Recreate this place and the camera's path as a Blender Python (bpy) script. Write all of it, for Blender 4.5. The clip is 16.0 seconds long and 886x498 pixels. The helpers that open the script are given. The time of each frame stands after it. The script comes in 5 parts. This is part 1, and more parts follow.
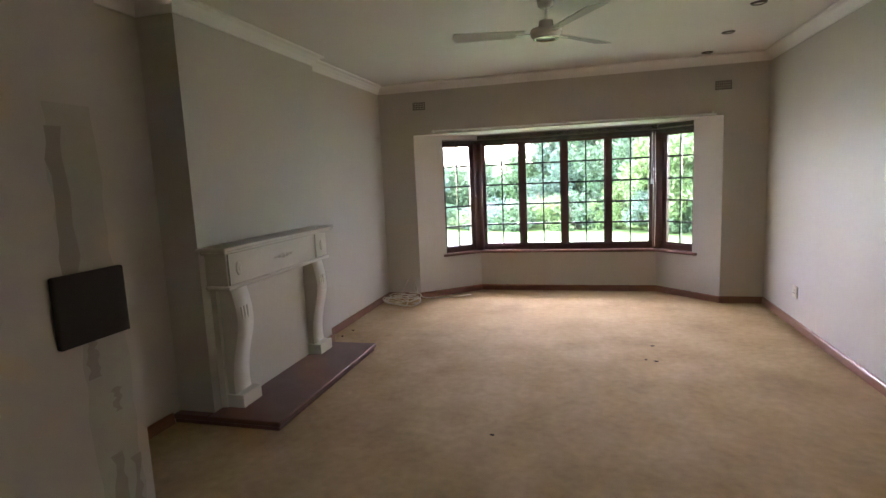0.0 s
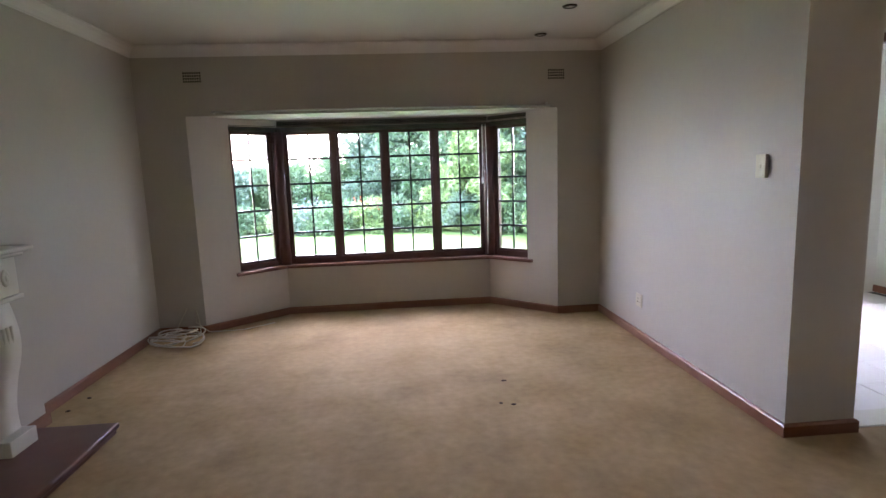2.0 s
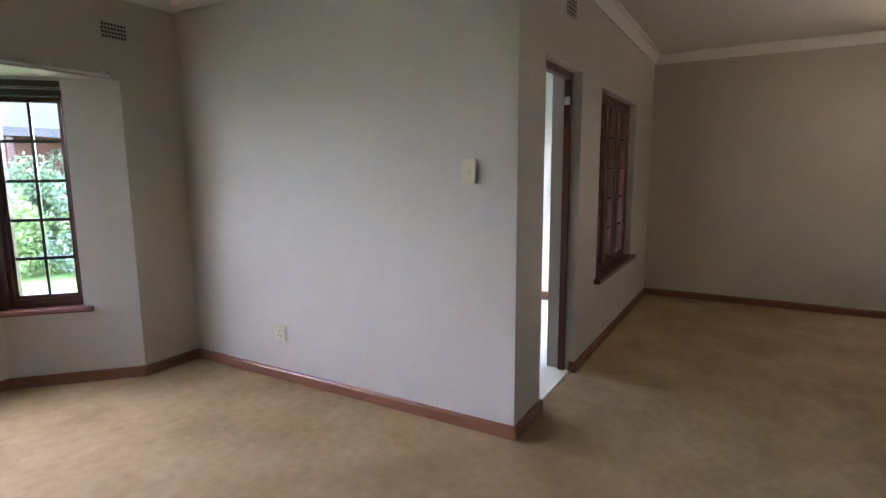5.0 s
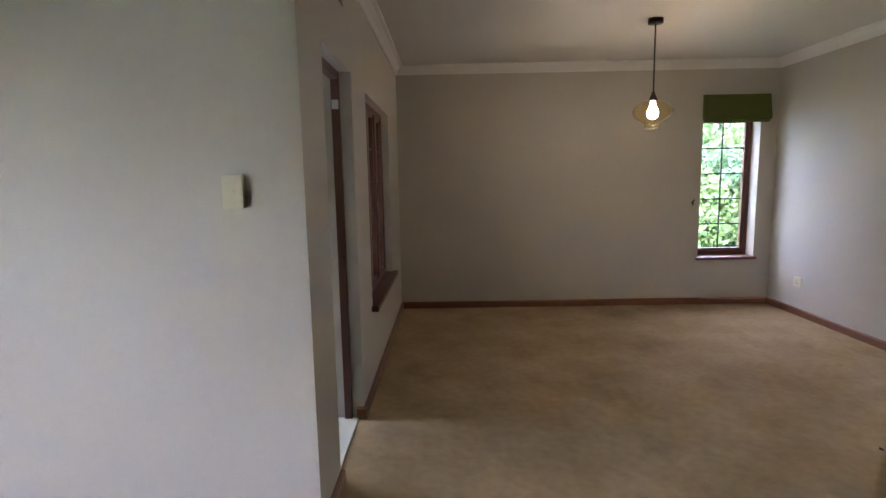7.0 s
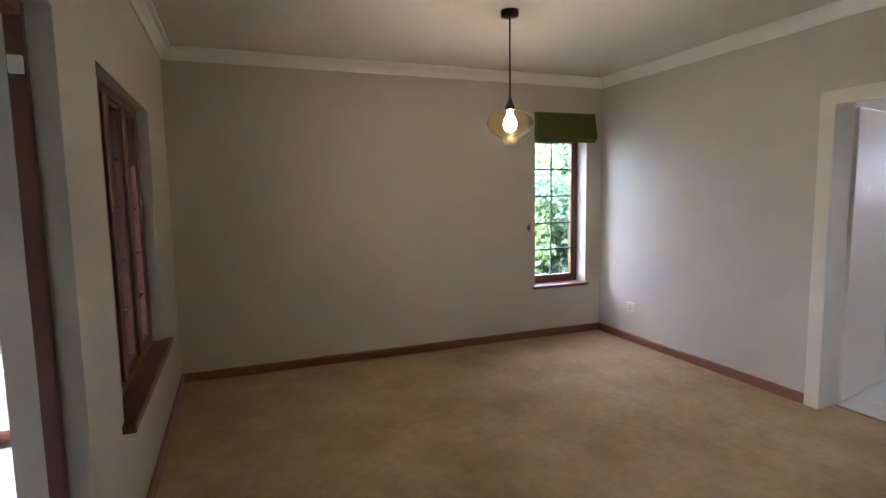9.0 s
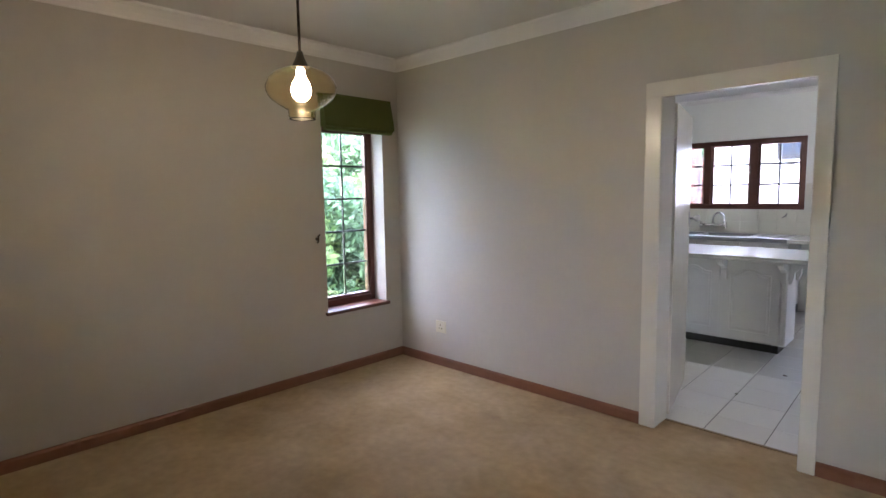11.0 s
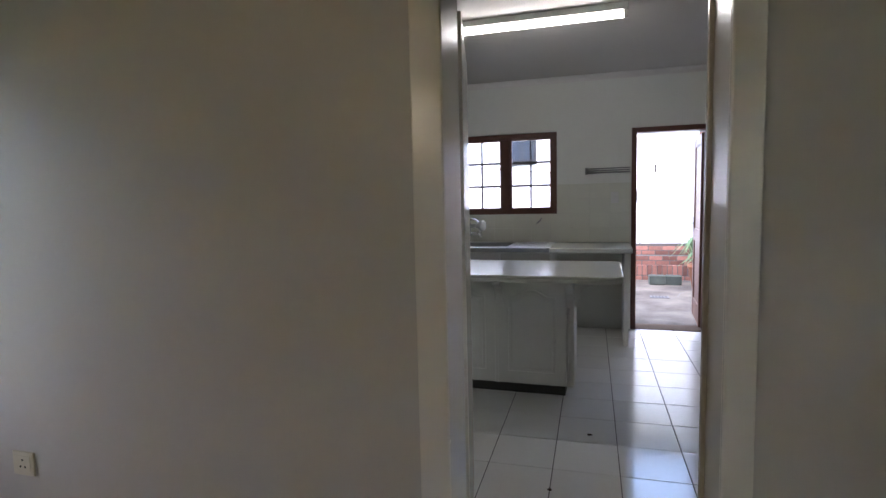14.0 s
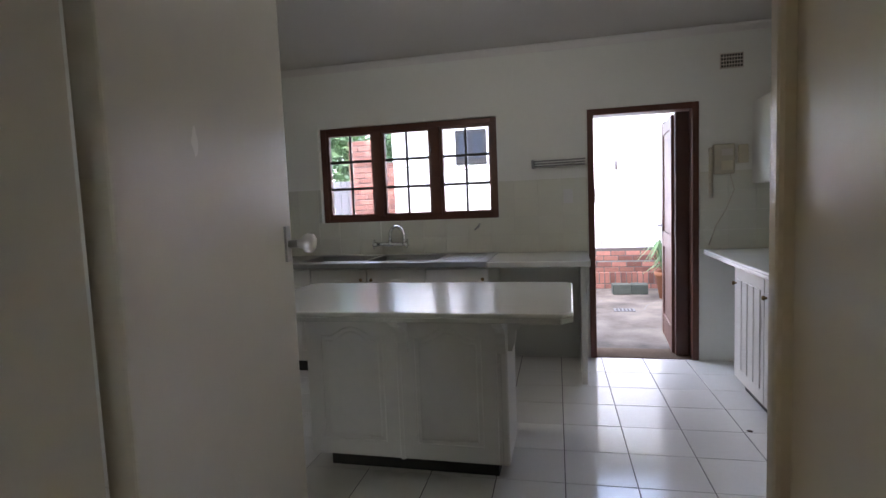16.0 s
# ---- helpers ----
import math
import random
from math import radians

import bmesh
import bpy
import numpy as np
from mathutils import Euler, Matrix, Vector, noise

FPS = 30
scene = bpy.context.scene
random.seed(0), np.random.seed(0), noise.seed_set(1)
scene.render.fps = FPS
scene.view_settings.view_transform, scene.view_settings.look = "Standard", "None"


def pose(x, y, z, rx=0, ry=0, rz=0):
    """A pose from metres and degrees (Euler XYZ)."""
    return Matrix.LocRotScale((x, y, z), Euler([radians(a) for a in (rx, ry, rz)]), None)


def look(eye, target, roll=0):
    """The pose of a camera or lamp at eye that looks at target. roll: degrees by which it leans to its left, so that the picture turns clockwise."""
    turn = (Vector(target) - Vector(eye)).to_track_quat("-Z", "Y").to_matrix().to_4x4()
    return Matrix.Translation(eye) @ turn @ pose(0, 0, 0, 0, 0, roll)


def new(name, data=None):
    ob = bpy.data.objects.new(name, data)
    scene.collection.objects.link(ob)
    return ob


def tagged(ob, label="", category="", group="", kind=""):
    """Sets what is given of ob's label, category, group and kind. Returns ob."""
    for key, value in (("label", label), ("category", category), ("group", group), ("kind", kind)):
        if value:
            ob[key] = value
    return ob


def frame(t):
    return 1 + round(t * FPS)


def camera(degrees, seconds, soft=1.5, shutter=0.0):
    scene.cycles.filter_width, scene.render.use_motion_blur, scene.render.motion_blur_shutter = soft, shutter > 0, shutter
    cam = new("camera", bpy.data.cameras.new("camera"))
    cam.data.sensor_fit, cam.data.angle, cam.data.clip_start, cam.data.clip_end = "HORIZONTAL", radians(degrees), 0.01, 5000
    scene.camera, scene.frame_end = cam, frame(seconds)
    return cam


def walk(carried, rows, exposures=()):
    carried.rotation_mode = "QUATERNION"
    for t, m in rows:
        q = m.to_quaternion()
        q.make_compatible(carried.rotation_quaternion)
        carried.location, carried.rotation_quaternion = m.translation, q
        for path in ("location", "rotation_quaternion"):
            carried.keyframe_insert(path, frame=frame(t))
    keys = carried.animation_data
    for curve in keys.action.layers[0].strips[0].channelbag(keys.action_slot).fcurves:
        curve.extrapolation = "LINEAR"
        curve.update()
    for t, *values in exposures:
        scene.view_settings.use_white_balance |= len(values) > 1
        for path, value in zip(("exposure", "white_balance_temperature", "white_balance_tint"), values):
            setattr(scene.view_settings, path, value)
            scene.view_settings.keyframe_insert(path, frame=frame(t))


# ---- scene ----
cam = camera(79.3, 16.0)
EXPOSURES = [(0.0, 5.40, 6600, 29), (2.0, 5.00, 6250, 29), (3.5, 4.48, 6000, 27), (4.2, 4.68, 6000, 27), (5.2, 5.20, 6050, 26), (7.4, 5.26, 6050, 24), (8.2, 5.46, 6050, 24), (11.0, 5.30, 6100, 23), (12.5, 4.92, 6150, 25), (13.5, 4.46, 6250, 21), (14.5, 4.06, 6400, 19), (16.0, 4.13, 6700, 20)]
PATH = [
    (0, (-1.831, -3.66, 1.489), (-2.345, -1.745, 1.223), -2.6),
    (0.5, (-1.866, -3.357, 1.474), (-2.31, -1.426, 1.202), -2.4),
    (1, (-1.888, -3.063, 1.451), (-2.206, -1.107, 1.18), -2.2),
    (1.5, (-1.93, -2.776, 1.425), (-1.996, -0.795, 1.153), -2.1),
    (2, (-1.953, -2.476, 1.436), (-1.796, -0.503, 1.149), -2.0),
    (2.5, (-2.106, -2.234, 1.422), (-1.645, -0.308, 1.138), -1.7),
    (3, (-2.291, -1.974, 1.451), (-1.513, -0.157, 1.145), -1.4),
    (3.5, (-2.405, -1.699, 1.439), (-1.337, -0.035, 1.141), -1.0),
    (4, (-2.473, -1.415, 1.44), (-1.158, 0.063, 1.143), -0.9),
    (4.5, (-2.522, -1.183, 1.421), (-0.978, 0.054, 1.128), -0.6),
    (5, (-2.477, -1.012, 1.413), (-0.766, -0.019, 1.12), -0.4),
    (7.5, (-1.76, -0.47, 1.468), (0.218, -0.636, 1.218), -1.1),
    (8, (-1.47, -0.443, 1.486), (0.49, -0.77, 1.259), -1.0),
    (10.5, (0.034, -0.676, 1.465), (1.55, -1.964, 1.253), -0.9),
    (11, (0.21, -0.86, 1.46), (1.595, -2.289, 1.252), -0.9),
    (11.5, (0.395, -1.05, 1.445), (1.600, -2.633, 1.233), -0.9),
    (12, (0.585, -1.30, 1.45), (1.628, -2.994, 1.241), -0.9),
    (12.5, (0.772, -1.603, 1.448), (1.657, -3.384, 1.229), -0.7),
    (13, (0.89, -1.883, 1.444), (1.627, -3.729, 1.226), -0.7),
    (13.5, (0.97, -2.195, 1.441), (1.632, -4.07, 1.235), -1.3),
    (14, (1.035, -2.512, 1.372), (1.616, -4.417, 1.19), -1.3),
    (14.5, (1.03, -2.832, 1.348), (1.541, -4.759, 1.178), -1.5),
    (15, (1.008, -3.122, 1.349), (1.498, -5.054, 1.186), -1.9),
    (15.5, (0.985, -3.395, 1.355), (1.463, -5.331, 1.190), -2.1),
    (16, (0.939, -3.703, 1.335), (1.401, -5.642, 1.168), -2.3),
]
walk(cam, [(t, look(eye, target, roll)) for t, eye, target, roll in PATH], EXPOSURES)

# ---------------------------------------------------------------- world, sun
world = bpy.data.worlds.new("overcast_sky")
scene.world = world
world.use_nodes = True
wn = world.node_tree
sky = wn.nodes.new("ShaderNodeTexSky")
sky.sky_type = "NISHITA"
sky.sun_disc = False
sky.sun_elevation = radians(50)
sky.sun_rotation = radians(332)
sky.air_density, sky.dust_density, sky.ozone_density = 1.0, 1.0, 1.0
wn.nodes["Background"].inputs["Strength"].default_value = 0.15
wn.links.new(sky.outputs[0], wn.nodes["Background"].inputs["Color"])
sun_data = bpy.data.lights.new("sun", "SUN")
sun_data.energy, sun_data.angle, sun_data.color = 1.0, radians(140), (0.97, 0.98, 1.0)
sun = new("sun", sun_data)
sun.rotation_euler = Vector((-0.02, -0.16, -0.987)).to_track_quat("-Z", "Y").to_euler()
sun.location = (0, 0, 30)


# ---------------------------------------------------------------- materials
def material(name, color, rough=0.6, metal=0.0, color2=None, var=0.5, scale=2.0, fine=60.0, fine_var=0.25,
             bump=0.1, bump_scale=150.0, spec=0.5, detail=4.0, piece=0.0, stretch=(1, 1, 1), coat=0.0):
    m = bpy.data.materials.new(name)
    m.use_nodes = True
    nt = m.node_tree
    b = nt.nodes["Principled BSDF"]
    b.inputs["Roughness"].default_value = rough
    b.inputs["Metallic"].default_value = metal
    b.inputs["Specular IOR Level"].default_value = spec
    b.inputs["Coat Weight"].default_value = coat
    geo = nt.nodes.new("ShaderNodeNewGeometry")
    mp = nt.nodes.new("ShaderNodeMapping")
    mp.inputs["Scale"].default_value = stretch
    nt.links.new(geo.outputs["Position"], mp.inputs["Vector"])

    def noise_node(s, d):
        n = nt.nodes.new("ShaderNodeTexNoise")
        n.inputs["Scale"].default_value, n.inputs["Detail"].default_value = s, d
        nt.links.new(mp.outputs[0], n.inputs["Vector"])
        return n
    big, small = noise_node(scale, detail), noise_node(fine, 3.0)
    c2 = color2 or tuple(c * 0.8 for c in color)
    ramp = nt.nodes.new("ShaderNodeMapRange")
    ramp.inputs["From Min"].default_value, ramp.inputs["From Max"].default_value = 0.5 - 0.25 / max(var, 0.05), 0.5 + 0.25 / max(var, 0.05)
    nt.links.new(big.outputs[0], ramp.inputs["Value"])
    mix = nt.nodes.new("ShaderNodeMix")
    mix.data_type = "RGBA"
    mix.inputs["A"].default_value, mix.inputs["B"].default_value = (*color, 1), (*c2, 1)
    nt.links.new(ramp.outputs[0], mix.inputs["Factor"])
    out = mix.outputs["Result"]
    hsv = nt.nodes.new("ShaderNodeHueSaturation")
    nt.links.new(out, hsv.inputs["Color"])
    val = nt.nodes.new("ShaderNodeMapRange")
    val.inputs["To Min"].default_value, val.inputs["To Max"].default_value = 1 - fine_var, 1 + fine_var
    nt.links.new(small.outputs[0], val.inputs["Value"])
    if piece:
        info = nt.nodes.new("ShaderNodeObjectInfo")
        pm = nt.nodes.new("ShaderNodeMapRange")
        pm.inputs["To Min"].default_value, pm.inputs["To Max"].default_value = 1 - piece, 1 + piece
        nt.links.new(info.outputs["Random"], pm.inputs["Value"])
        mul = nt.nodes.new("ShaderNodeMath")
        mul.operation = "MULTIPLY"
        nt.links.new(val.outputs[0], mul.inputs[0])
        nt.links.new(pm.outputs[0], mul.inputs[1])
        nt.links.new(mul.outputs[0], hsv.inputs["Value"])
    else:
        nt.links.new(val.outputs[0], hsv.inputs["Value"])
    nt.links.new(hsv.outputs[0], b.inputs["Base Color"])
    if bump:
        bn = noise_node(bump_scale, 4.0)
        bp = nt.nodes.new("ShaderNodeBump")
        bp.inputs["Strength"].default_value, bp.inputs["Distance"].default_value = bump, 0.004
        nt.links.new(bn.outputs[0], bp.inputs["Height"])
        nt.links.new(bp.outputs[0], b.inputs["Normal"])
        rr = nt.nodes.new("ShaderNodeMapRange")
        rr.inputs["To Min"].default_value, rr.inputs["To Max"].default_value = max(rough - 0.08, 0.02), min(rough + 0.08, 1)
        nt.links.new(big.outputs[0], rr.inputs["Value"])
        nt.links.new(rr.outputs[0], b.inputs["Roughness"])
    return m


def glass(name, color=(1, 1, 1), rough=0.0, ior=1.45):
    m = bpy.data.materials.new(name)
    m.use_nodes = True
    b = m.node_tree.nodes["Principled BSDF"]
    b.inputs["Base Color"].default_value = (*color, 1)
    b.inputs["Roughness"].default_value = rough
    b.inputs["Transmission Weight"].default_value = 1.0
    b.inputs["IOR"].default_value = ior
    return m


def emitter(name, color, strength):
    m = bpy.data.materials.new(name)
    m.use_nodes = True
    b = m.node_tree.nodes["Principled BSDF"]
    b.inputs["Base Color"].default_value = (*color, 1)
    b.inputs["Emission Color"].default_value = (*color, 1)
    b.inputs["Emission Strength"].default_value = strength
    return m


def leaves(name, dark, light, trans=0.35):
    m = bpy.data.materials.new(name)
    m.use_nodes = True
    nt = m.node_tree
    b = nt.nodes["Principled BSDF"]
    geo = nt.nodes.new("ShaderNodeNewGeometry")
    mix = nt.nodes.new("ShaderNodeMix")
    mix.data_type = "RGBA"
    mix.inputs["A"].default_value, mix.inputs["B"].default_value = (*dark, 1), (*light, 1)
    nt.links.new(geo.outputs["Random Per Island"], mix.inputs["Factor"])
    nt.links.new(mix.outputs["Result"], b.inputs["Base Color"])
    b.inputs["Roughness"].default_value = 0.5
    tr = nt.nodes.new("ShaderNodeBsdfTranslucent")
    nt.links.new(mix.outputs["Result"], tr.inputs["Color"])
    sh = nt.nodes.new("ShaderNodeMixShader")
    sh.inputs[0].default_value = trans
    nt.links.new(b.outputs[0], sh.inputs[1])
    nt.links.new(tr.outputs[0], sh.inputs[2])
    nt.links.new(sh.outputs[0], nt.nodes["Material Output"].inputs["Surface"])
    return m


PAINT = material("cream_wall_paint", (0.492, 0.454, 0.390), 0.5, color2=(0.456, 0.420, 0.358), scale=1.3, fine=25, fine_var=0.03, bump=0.12, bump_scale=90, spec=0.35)
CEIL = material("white_ceiling_paint", (0.63, 0.605, 0.555), 0.7, color2=(0.59, 0.565, 0.52), scale=1.5, fine=30, fine_var=0.02, bump=0.06, bump_scale=120, spec=0.3)
CORNICE = material("white_cornice_plaster", (0.72, 0.70, 0.66), 0.6, fine_var=0.02, bump=0.04, spec=0.3, color2=(0.70, 0.68, 0.64))
WHITE_WALL = material("white_kitchen_paint", (0.77, 0.775, 0.715), 0.5, color2=(0.73, 0.735, 0.675), scale=1.7, fine=30, fine_var=0.02, bump=0.06, bump_scale=100)
CARPET = material("tan_carpet_pile", (0.455, 0.333, 0.192), 0.95, color2=(0.33, 0.228, 0.115), var=1.1, scale=2.2, fine=17, fine_var=0.22, bump=0.6, bump_scale=260, spec=0.1, detail=8)
carpet_nodes = CARPET.node_tree
stain_noise = carpet_nodes.nodes.new("ShaderNodeTexNoise")
stain_noise.inputs["Scale"].default_value, stain_noise.inputs["Detail"].default_value = 1.6, 6.0
stain_pos = carpet_nodes.nodes.new("ShaderNodeNewGeometry")
carpet_nodes.links.new(stain_pos.outputs["Position"], stain_noise.inputs["Vector"])
stain_ramp = carpet_nodes.nodes.new("ShaderNodeMapRange")
for socket, value in (("From Min", 0.56), ("From Max", 0.72), ("To Min", 0.0), ("To Max", 0.45)):
    stain_ramp.inputs[socket].default_value = value
carpet_nodes.links.new(stain_noise.outputs[0], stain_ramp.inputs["Value"])
stain_mix = carpet_nodes.nodes.new("ShaderNodeMix")
stain_mix.data_type = "RGBA"
stain_mix.inputs["B"].default_value = (0.19, 0.13, 0.07, 1)
carpet_bsdf = carpet_nodes.nodes["Principled BSDF"]
carpet_nodes.links.new(carpet_bsdf.inputs["Base Color"].links[0].from_socket, stain_mix.inputs["A"])
carpet_nodes.links.new(stain_ramp.outputs[0], stain_mix.inputs["Factor"])
carpet_nodes.links.new(stain_mix.outputs["Result"], carpet_bsdf.inputs["Base Color"])
SKIRT = material("varnished_red_wood", (0.215, 0.085, 0.038), 0.38, color2=(0.15, 0.058, 0.026), scale=6, fine=60, fine_var=0.15, bump=0.05, stretch=(1, 1, 6))
DARKWOOD = material("dark_stained_window_wood", (0.075, 0.026, 0.016), 0.4, color2=(0.045, 0.015, 0.010), scale=5, fine=50, fine_var=0.2, bump=0.06)
REDWOOD = material("reddish_window_wood", (0.125, 0.042, 0.023), 0.42, color2=(0.08, 0.026, 0.015), scale=5, fine=50, fine_var=0.2, bump=0.06)
BLACKBAR = material("dark_glazing_bar_paint", (0.02, 0.018, 0.016), 0.45, fine_var=0.1, bump=0)
HEARTH = material("polished_brown_hearth", (0.125, 0.044, 0.027), 0.42, color2=(0.085, 0.028, 0.017), scale=5, fine=80, fine_var=0.2, bump=0.04, coat=0.08)
GLOSSWHITE = material("white_gloss_paint", (0.70, 0.66, 0.57), 0.24, color2=(0.66, 0.615, 0.52), scale=2.5, fine=20, fine_var=0.02, bump=0.05, bump_scale=40)
MANTEL = material("cream_painted_mantel", (0.62, 0.585, 0.505), 0.4, color2=(0.57, 0.53, 0.45), scale=3, fine=30, fine_var=0.03, bump=0.05, bump_scale=60)
CUPBOARD = material("white_painted_cupboard", (0.72, 0.71, 0.66), 0.4, color2=(0.66, 0.65, 0.60), scale=3, fine=30, fine_var=0.03, bump=0.05, bump_scale=60)
COUNTER = material("white_laminate_worktop", (0.64, 0.64, 0.59), 0.20, color2=(0.60, 0.60, 0.55), scale=5, fine=120, fine_var=0.03, bump=0)
TILE = material("white_glazed_floor_tile", (0.80, 0.79, 0.75), 0.13, color2=(0.75, 0.74, 0.70), scale=3, fine=40, fine_var=0.03, bump=0.04, bump_scale=25, piece=0.04)
WTILE = material("cream_glazed_wall_tile", (0.70, 0.70, 0.60), 0.25, color2=(0.67, 0.67, 0.57), scale=3, fine=40, fine_var=0.02, bump=0.02, piece=0.015)
GROUT = material("dark_floor_grout", (0.045, 0.042, 0.038), 0.9, fine_var=0.3, bump=0.2)
WGROUT = material("pale_wall_grout", (0.67, 0.67, 0.58), 0.9, fine_var=0.1, bump=0.1)
PLINTH = material("dark_kickboard", (0.03, 0.026, 0.022), 0.5, fine_var=0.2, bump=0.05)
RAILMETAL = material("dull_grey_rail_metal", (0.30, 0.30, 0.29), 0.45, 0.3, fine_var=0.05, bump=0)
STEEL = material("brushed_steel", (0.40, 0.40, 0.39), 0.34, 1.0, color2=(0.34, 0.34, 0.33), fine=200, fine_var=0.08, bump=0.02)
CHROME = material("chrome", (0.75, 0.75, 0.75), 0.1, 1.0, fine_var=0.02, bump=0)
BRASS = material("aged_brass", (0.28, 0.20, 0.10), 0.4, 1.0, fine_var=0.2, bump=0)
PLASTIC = material("cream_switch_plastic", (0.62, 0.56, 0.39), 0.4, fine_var=0.03, bump=0)
WPLASTIC = material("white_plastic", (0.75, 0.74, 0.70), 0.4, fine_var=0.03, bump=0)
BEIGE = material("beige_phone_plastic", (0.50, 0.45, 0.33), 0.45, fine_var=0.05, bump=0)
DARKPLATE = material("dark_bronze_plate", (0.022, 0.013, 0.010), 0.8, fine_var=0.2, bump=0.05)
BRONZE = material("dark_bronze_metal", (0.05, 0.035, 0.025), 0.4, 0.6, fine_var=0.1, bump=0)
GREENCLOTH = material("olive_green_blind_cloth", (0.105, 0.120, 0.036), 0.9, color2=(0.092, 0.107, 0.031), fine=300, fine_var=0.2, bump=0.3, bump_scale=400, spec=0.1)
DARKBLIND = material("dark_raised_blind", (0.035, 0.030, 0.020), 0.5, fine_var=0.1, bump=0)
VENT = material("vent_terracotta_grey", (0.58, 0.53, 0.46), 0.7, fine_var=0.1, bump=0.1)
# shade of holes as a near-black colour; also the dark yard window frame
DARKFILL = material("hole_shade_and_dark_frame", (0.02, 0.018, 0.016), 0.9, fine_var=0.1, bump=0)
FANWHITE = material("white_fan_enamel", (0.74, 0.74, 0.69), 0.14, fine_var=0.03, bump=0, color2=(0.66, 0.66, 0.6))
CABLE = material("cream_cable", (0.60, 0.55, 0.44), 0.5, fine_var=0.05, bump=0)
BULB = emitter("lit_bulb", (1.0, 0.85, 0.60), 3.2)
TUBE = emitter("lit_fluorescent_tube", (1.0, 1.0, 0.95), 1.5)
AMBER = glass("amber_glass", (1.0, 0.90, 0.68), 0.02)
PANE = glass("window_glass")
GLASSKNOB = glass("clear_knob_glass", (0.95, 0.95, 0.92), 0.12, 1.5)
GLASSKNOB.node_tree.nodes["Principled BSDF"].inputs["Transmission Weight"].default_value = 0.45
GRASS = material("mown_lawn", (0.080, 0.150, 0.036), 0.9, color2=(0.115, 0.190, 0.062), var=0.8, scale=1.1, fine=40, fine_var=0.4, bump=1.0, bump_scale=60, spec=0.1, detail=8)
CONCRETE = material("stained_yard_concrete", (0.165, 0.138, 0.112), 0.9, color2=(0.060, 0.050, 0.042), var=1.3, scale=2.4, fine=50, fine_var=0.2, bump=0.4, bump_scale=60, spec=0.2, detail=8)
BROWNSTEP = material("worn_brown_step", (0.13, 0.090, 0.062), 0.95, color2=(0.07, 0.05, 0.036), scale=6, fine=50, fine_var=0.25, bump=0.4, bump_scale=70, spec=0.1)
BRICK = material("red_face_brick", (0.235, 0.105, 0.075), 0.85, color2=(0.135, 0.062, 0.050), scale=8, fine=70, fine_var=0.2, bump=0.4, bump_scale=120, piece=0.45, spec=0.2)
MORTAR = material("grey_mortar", (0.075, 0.065, 0.058), 0.95, fine_var=0.2, bump=0.4)
OUTWHITE = material("white_outdoor_paint", (0.82, 0.80, 0.77), 0.7, color2=(0.75, 0.73, 0.70), scale=0.9, fine=30, fine_var=0.03, bump=0.1)
FENCE = material("grey_fence_board", (0.12, 0.115, 0.12), 0.8, fine_var=0.2, bump=0.2)
TERRACOTTA = material("terracotta_pot", (0.35, 0.14, 0.07), 0.8, fine_var=0.15, bump=0.2)
STONE = material("grey_green_stone", (0.05, 0.058, 0.045), 0.9, fine_var=0.3, bump=0.6, bump_scale=30)
BARK = material("brown_bark", (0.10, 0.07, 0.05), 0.9, fine_var=0.3, bump=0.8, bump_scale=30)
ROOF = material("grey_green_roof", (0.028, 0.038, 0.026), 0.8, fine_var=0.2, bump=0.2)
LEAF_DARK = leaves("dark_green_leaves", (0.034, 0.078, 0.036), (0.10, 0.185, 0.085))
LEAF_MID = leaves("mid_green_leaves", (0.058, 0.120, 0.052), (0.15, 0.245, 0.11))
LEAF_LIGHT = leaves("light_green_leaves", (0.09, 0.16, 0.05), (0.20, 0.30, 0.10))
LEAF_BLUE = leaves("grey_green_leaves", (0.06, 0.11, 0.075), (0.14, 0.22, 0.14))
PETAL = leaves("orange_red_petals", (0.5, 0.08, 0.03), (0.65, 0.16, 0.08))
PURPLE = leaves("purple_petals", (0.16, 0.10, 0.28), (0.30, 0.22, 0.42))
DEBRIS = material("dry_leaf_bits", (0.06, 0.035, 0.02), 0.9, fine_var=0.2, bump=0)


# ---------------------------------------------------------------- mesh helpers
def box(bm, x0, x1, y0, y1, z0, z1):
    x0, x1, y0, y1, z0, z1 = min(x0, x1), max(x0, x1), min(y0, y1), max(y0, y1), min(z0, z1), max(z0, z1)
    v = [bm.verts.new(p) for p in ((x0, y0, z0), (x1, y0, z0), (x1, y1, z0), (x0, y1, z0), (x0, y0, z1), (x1, y0, z1), (x1, y1, z1), (x0, y1, z1))]
    return [bm.faces.new([v[i] for i in f]) for f in ((3, 2, 1, 0), (4, 5, 6, 7), (0, 1, 5, 4), (1, 2, 6, 5), (2, 3, 7, 6), (3, 0, 4, 7))]


def soften(bm, width, segments=2):
    bmesh.ops.bevel(bm, geom=list(bm.edges), offset=width, segments=segments, affect="EDGES", profile=0.5)


def boxes(*specs, bevel=0.0, segments=2):
    bm = bmesh.new()
    for s in specs:
        box(bm, *s)
    if bevel:
        soften(bm, bevel, segments)
    return bm


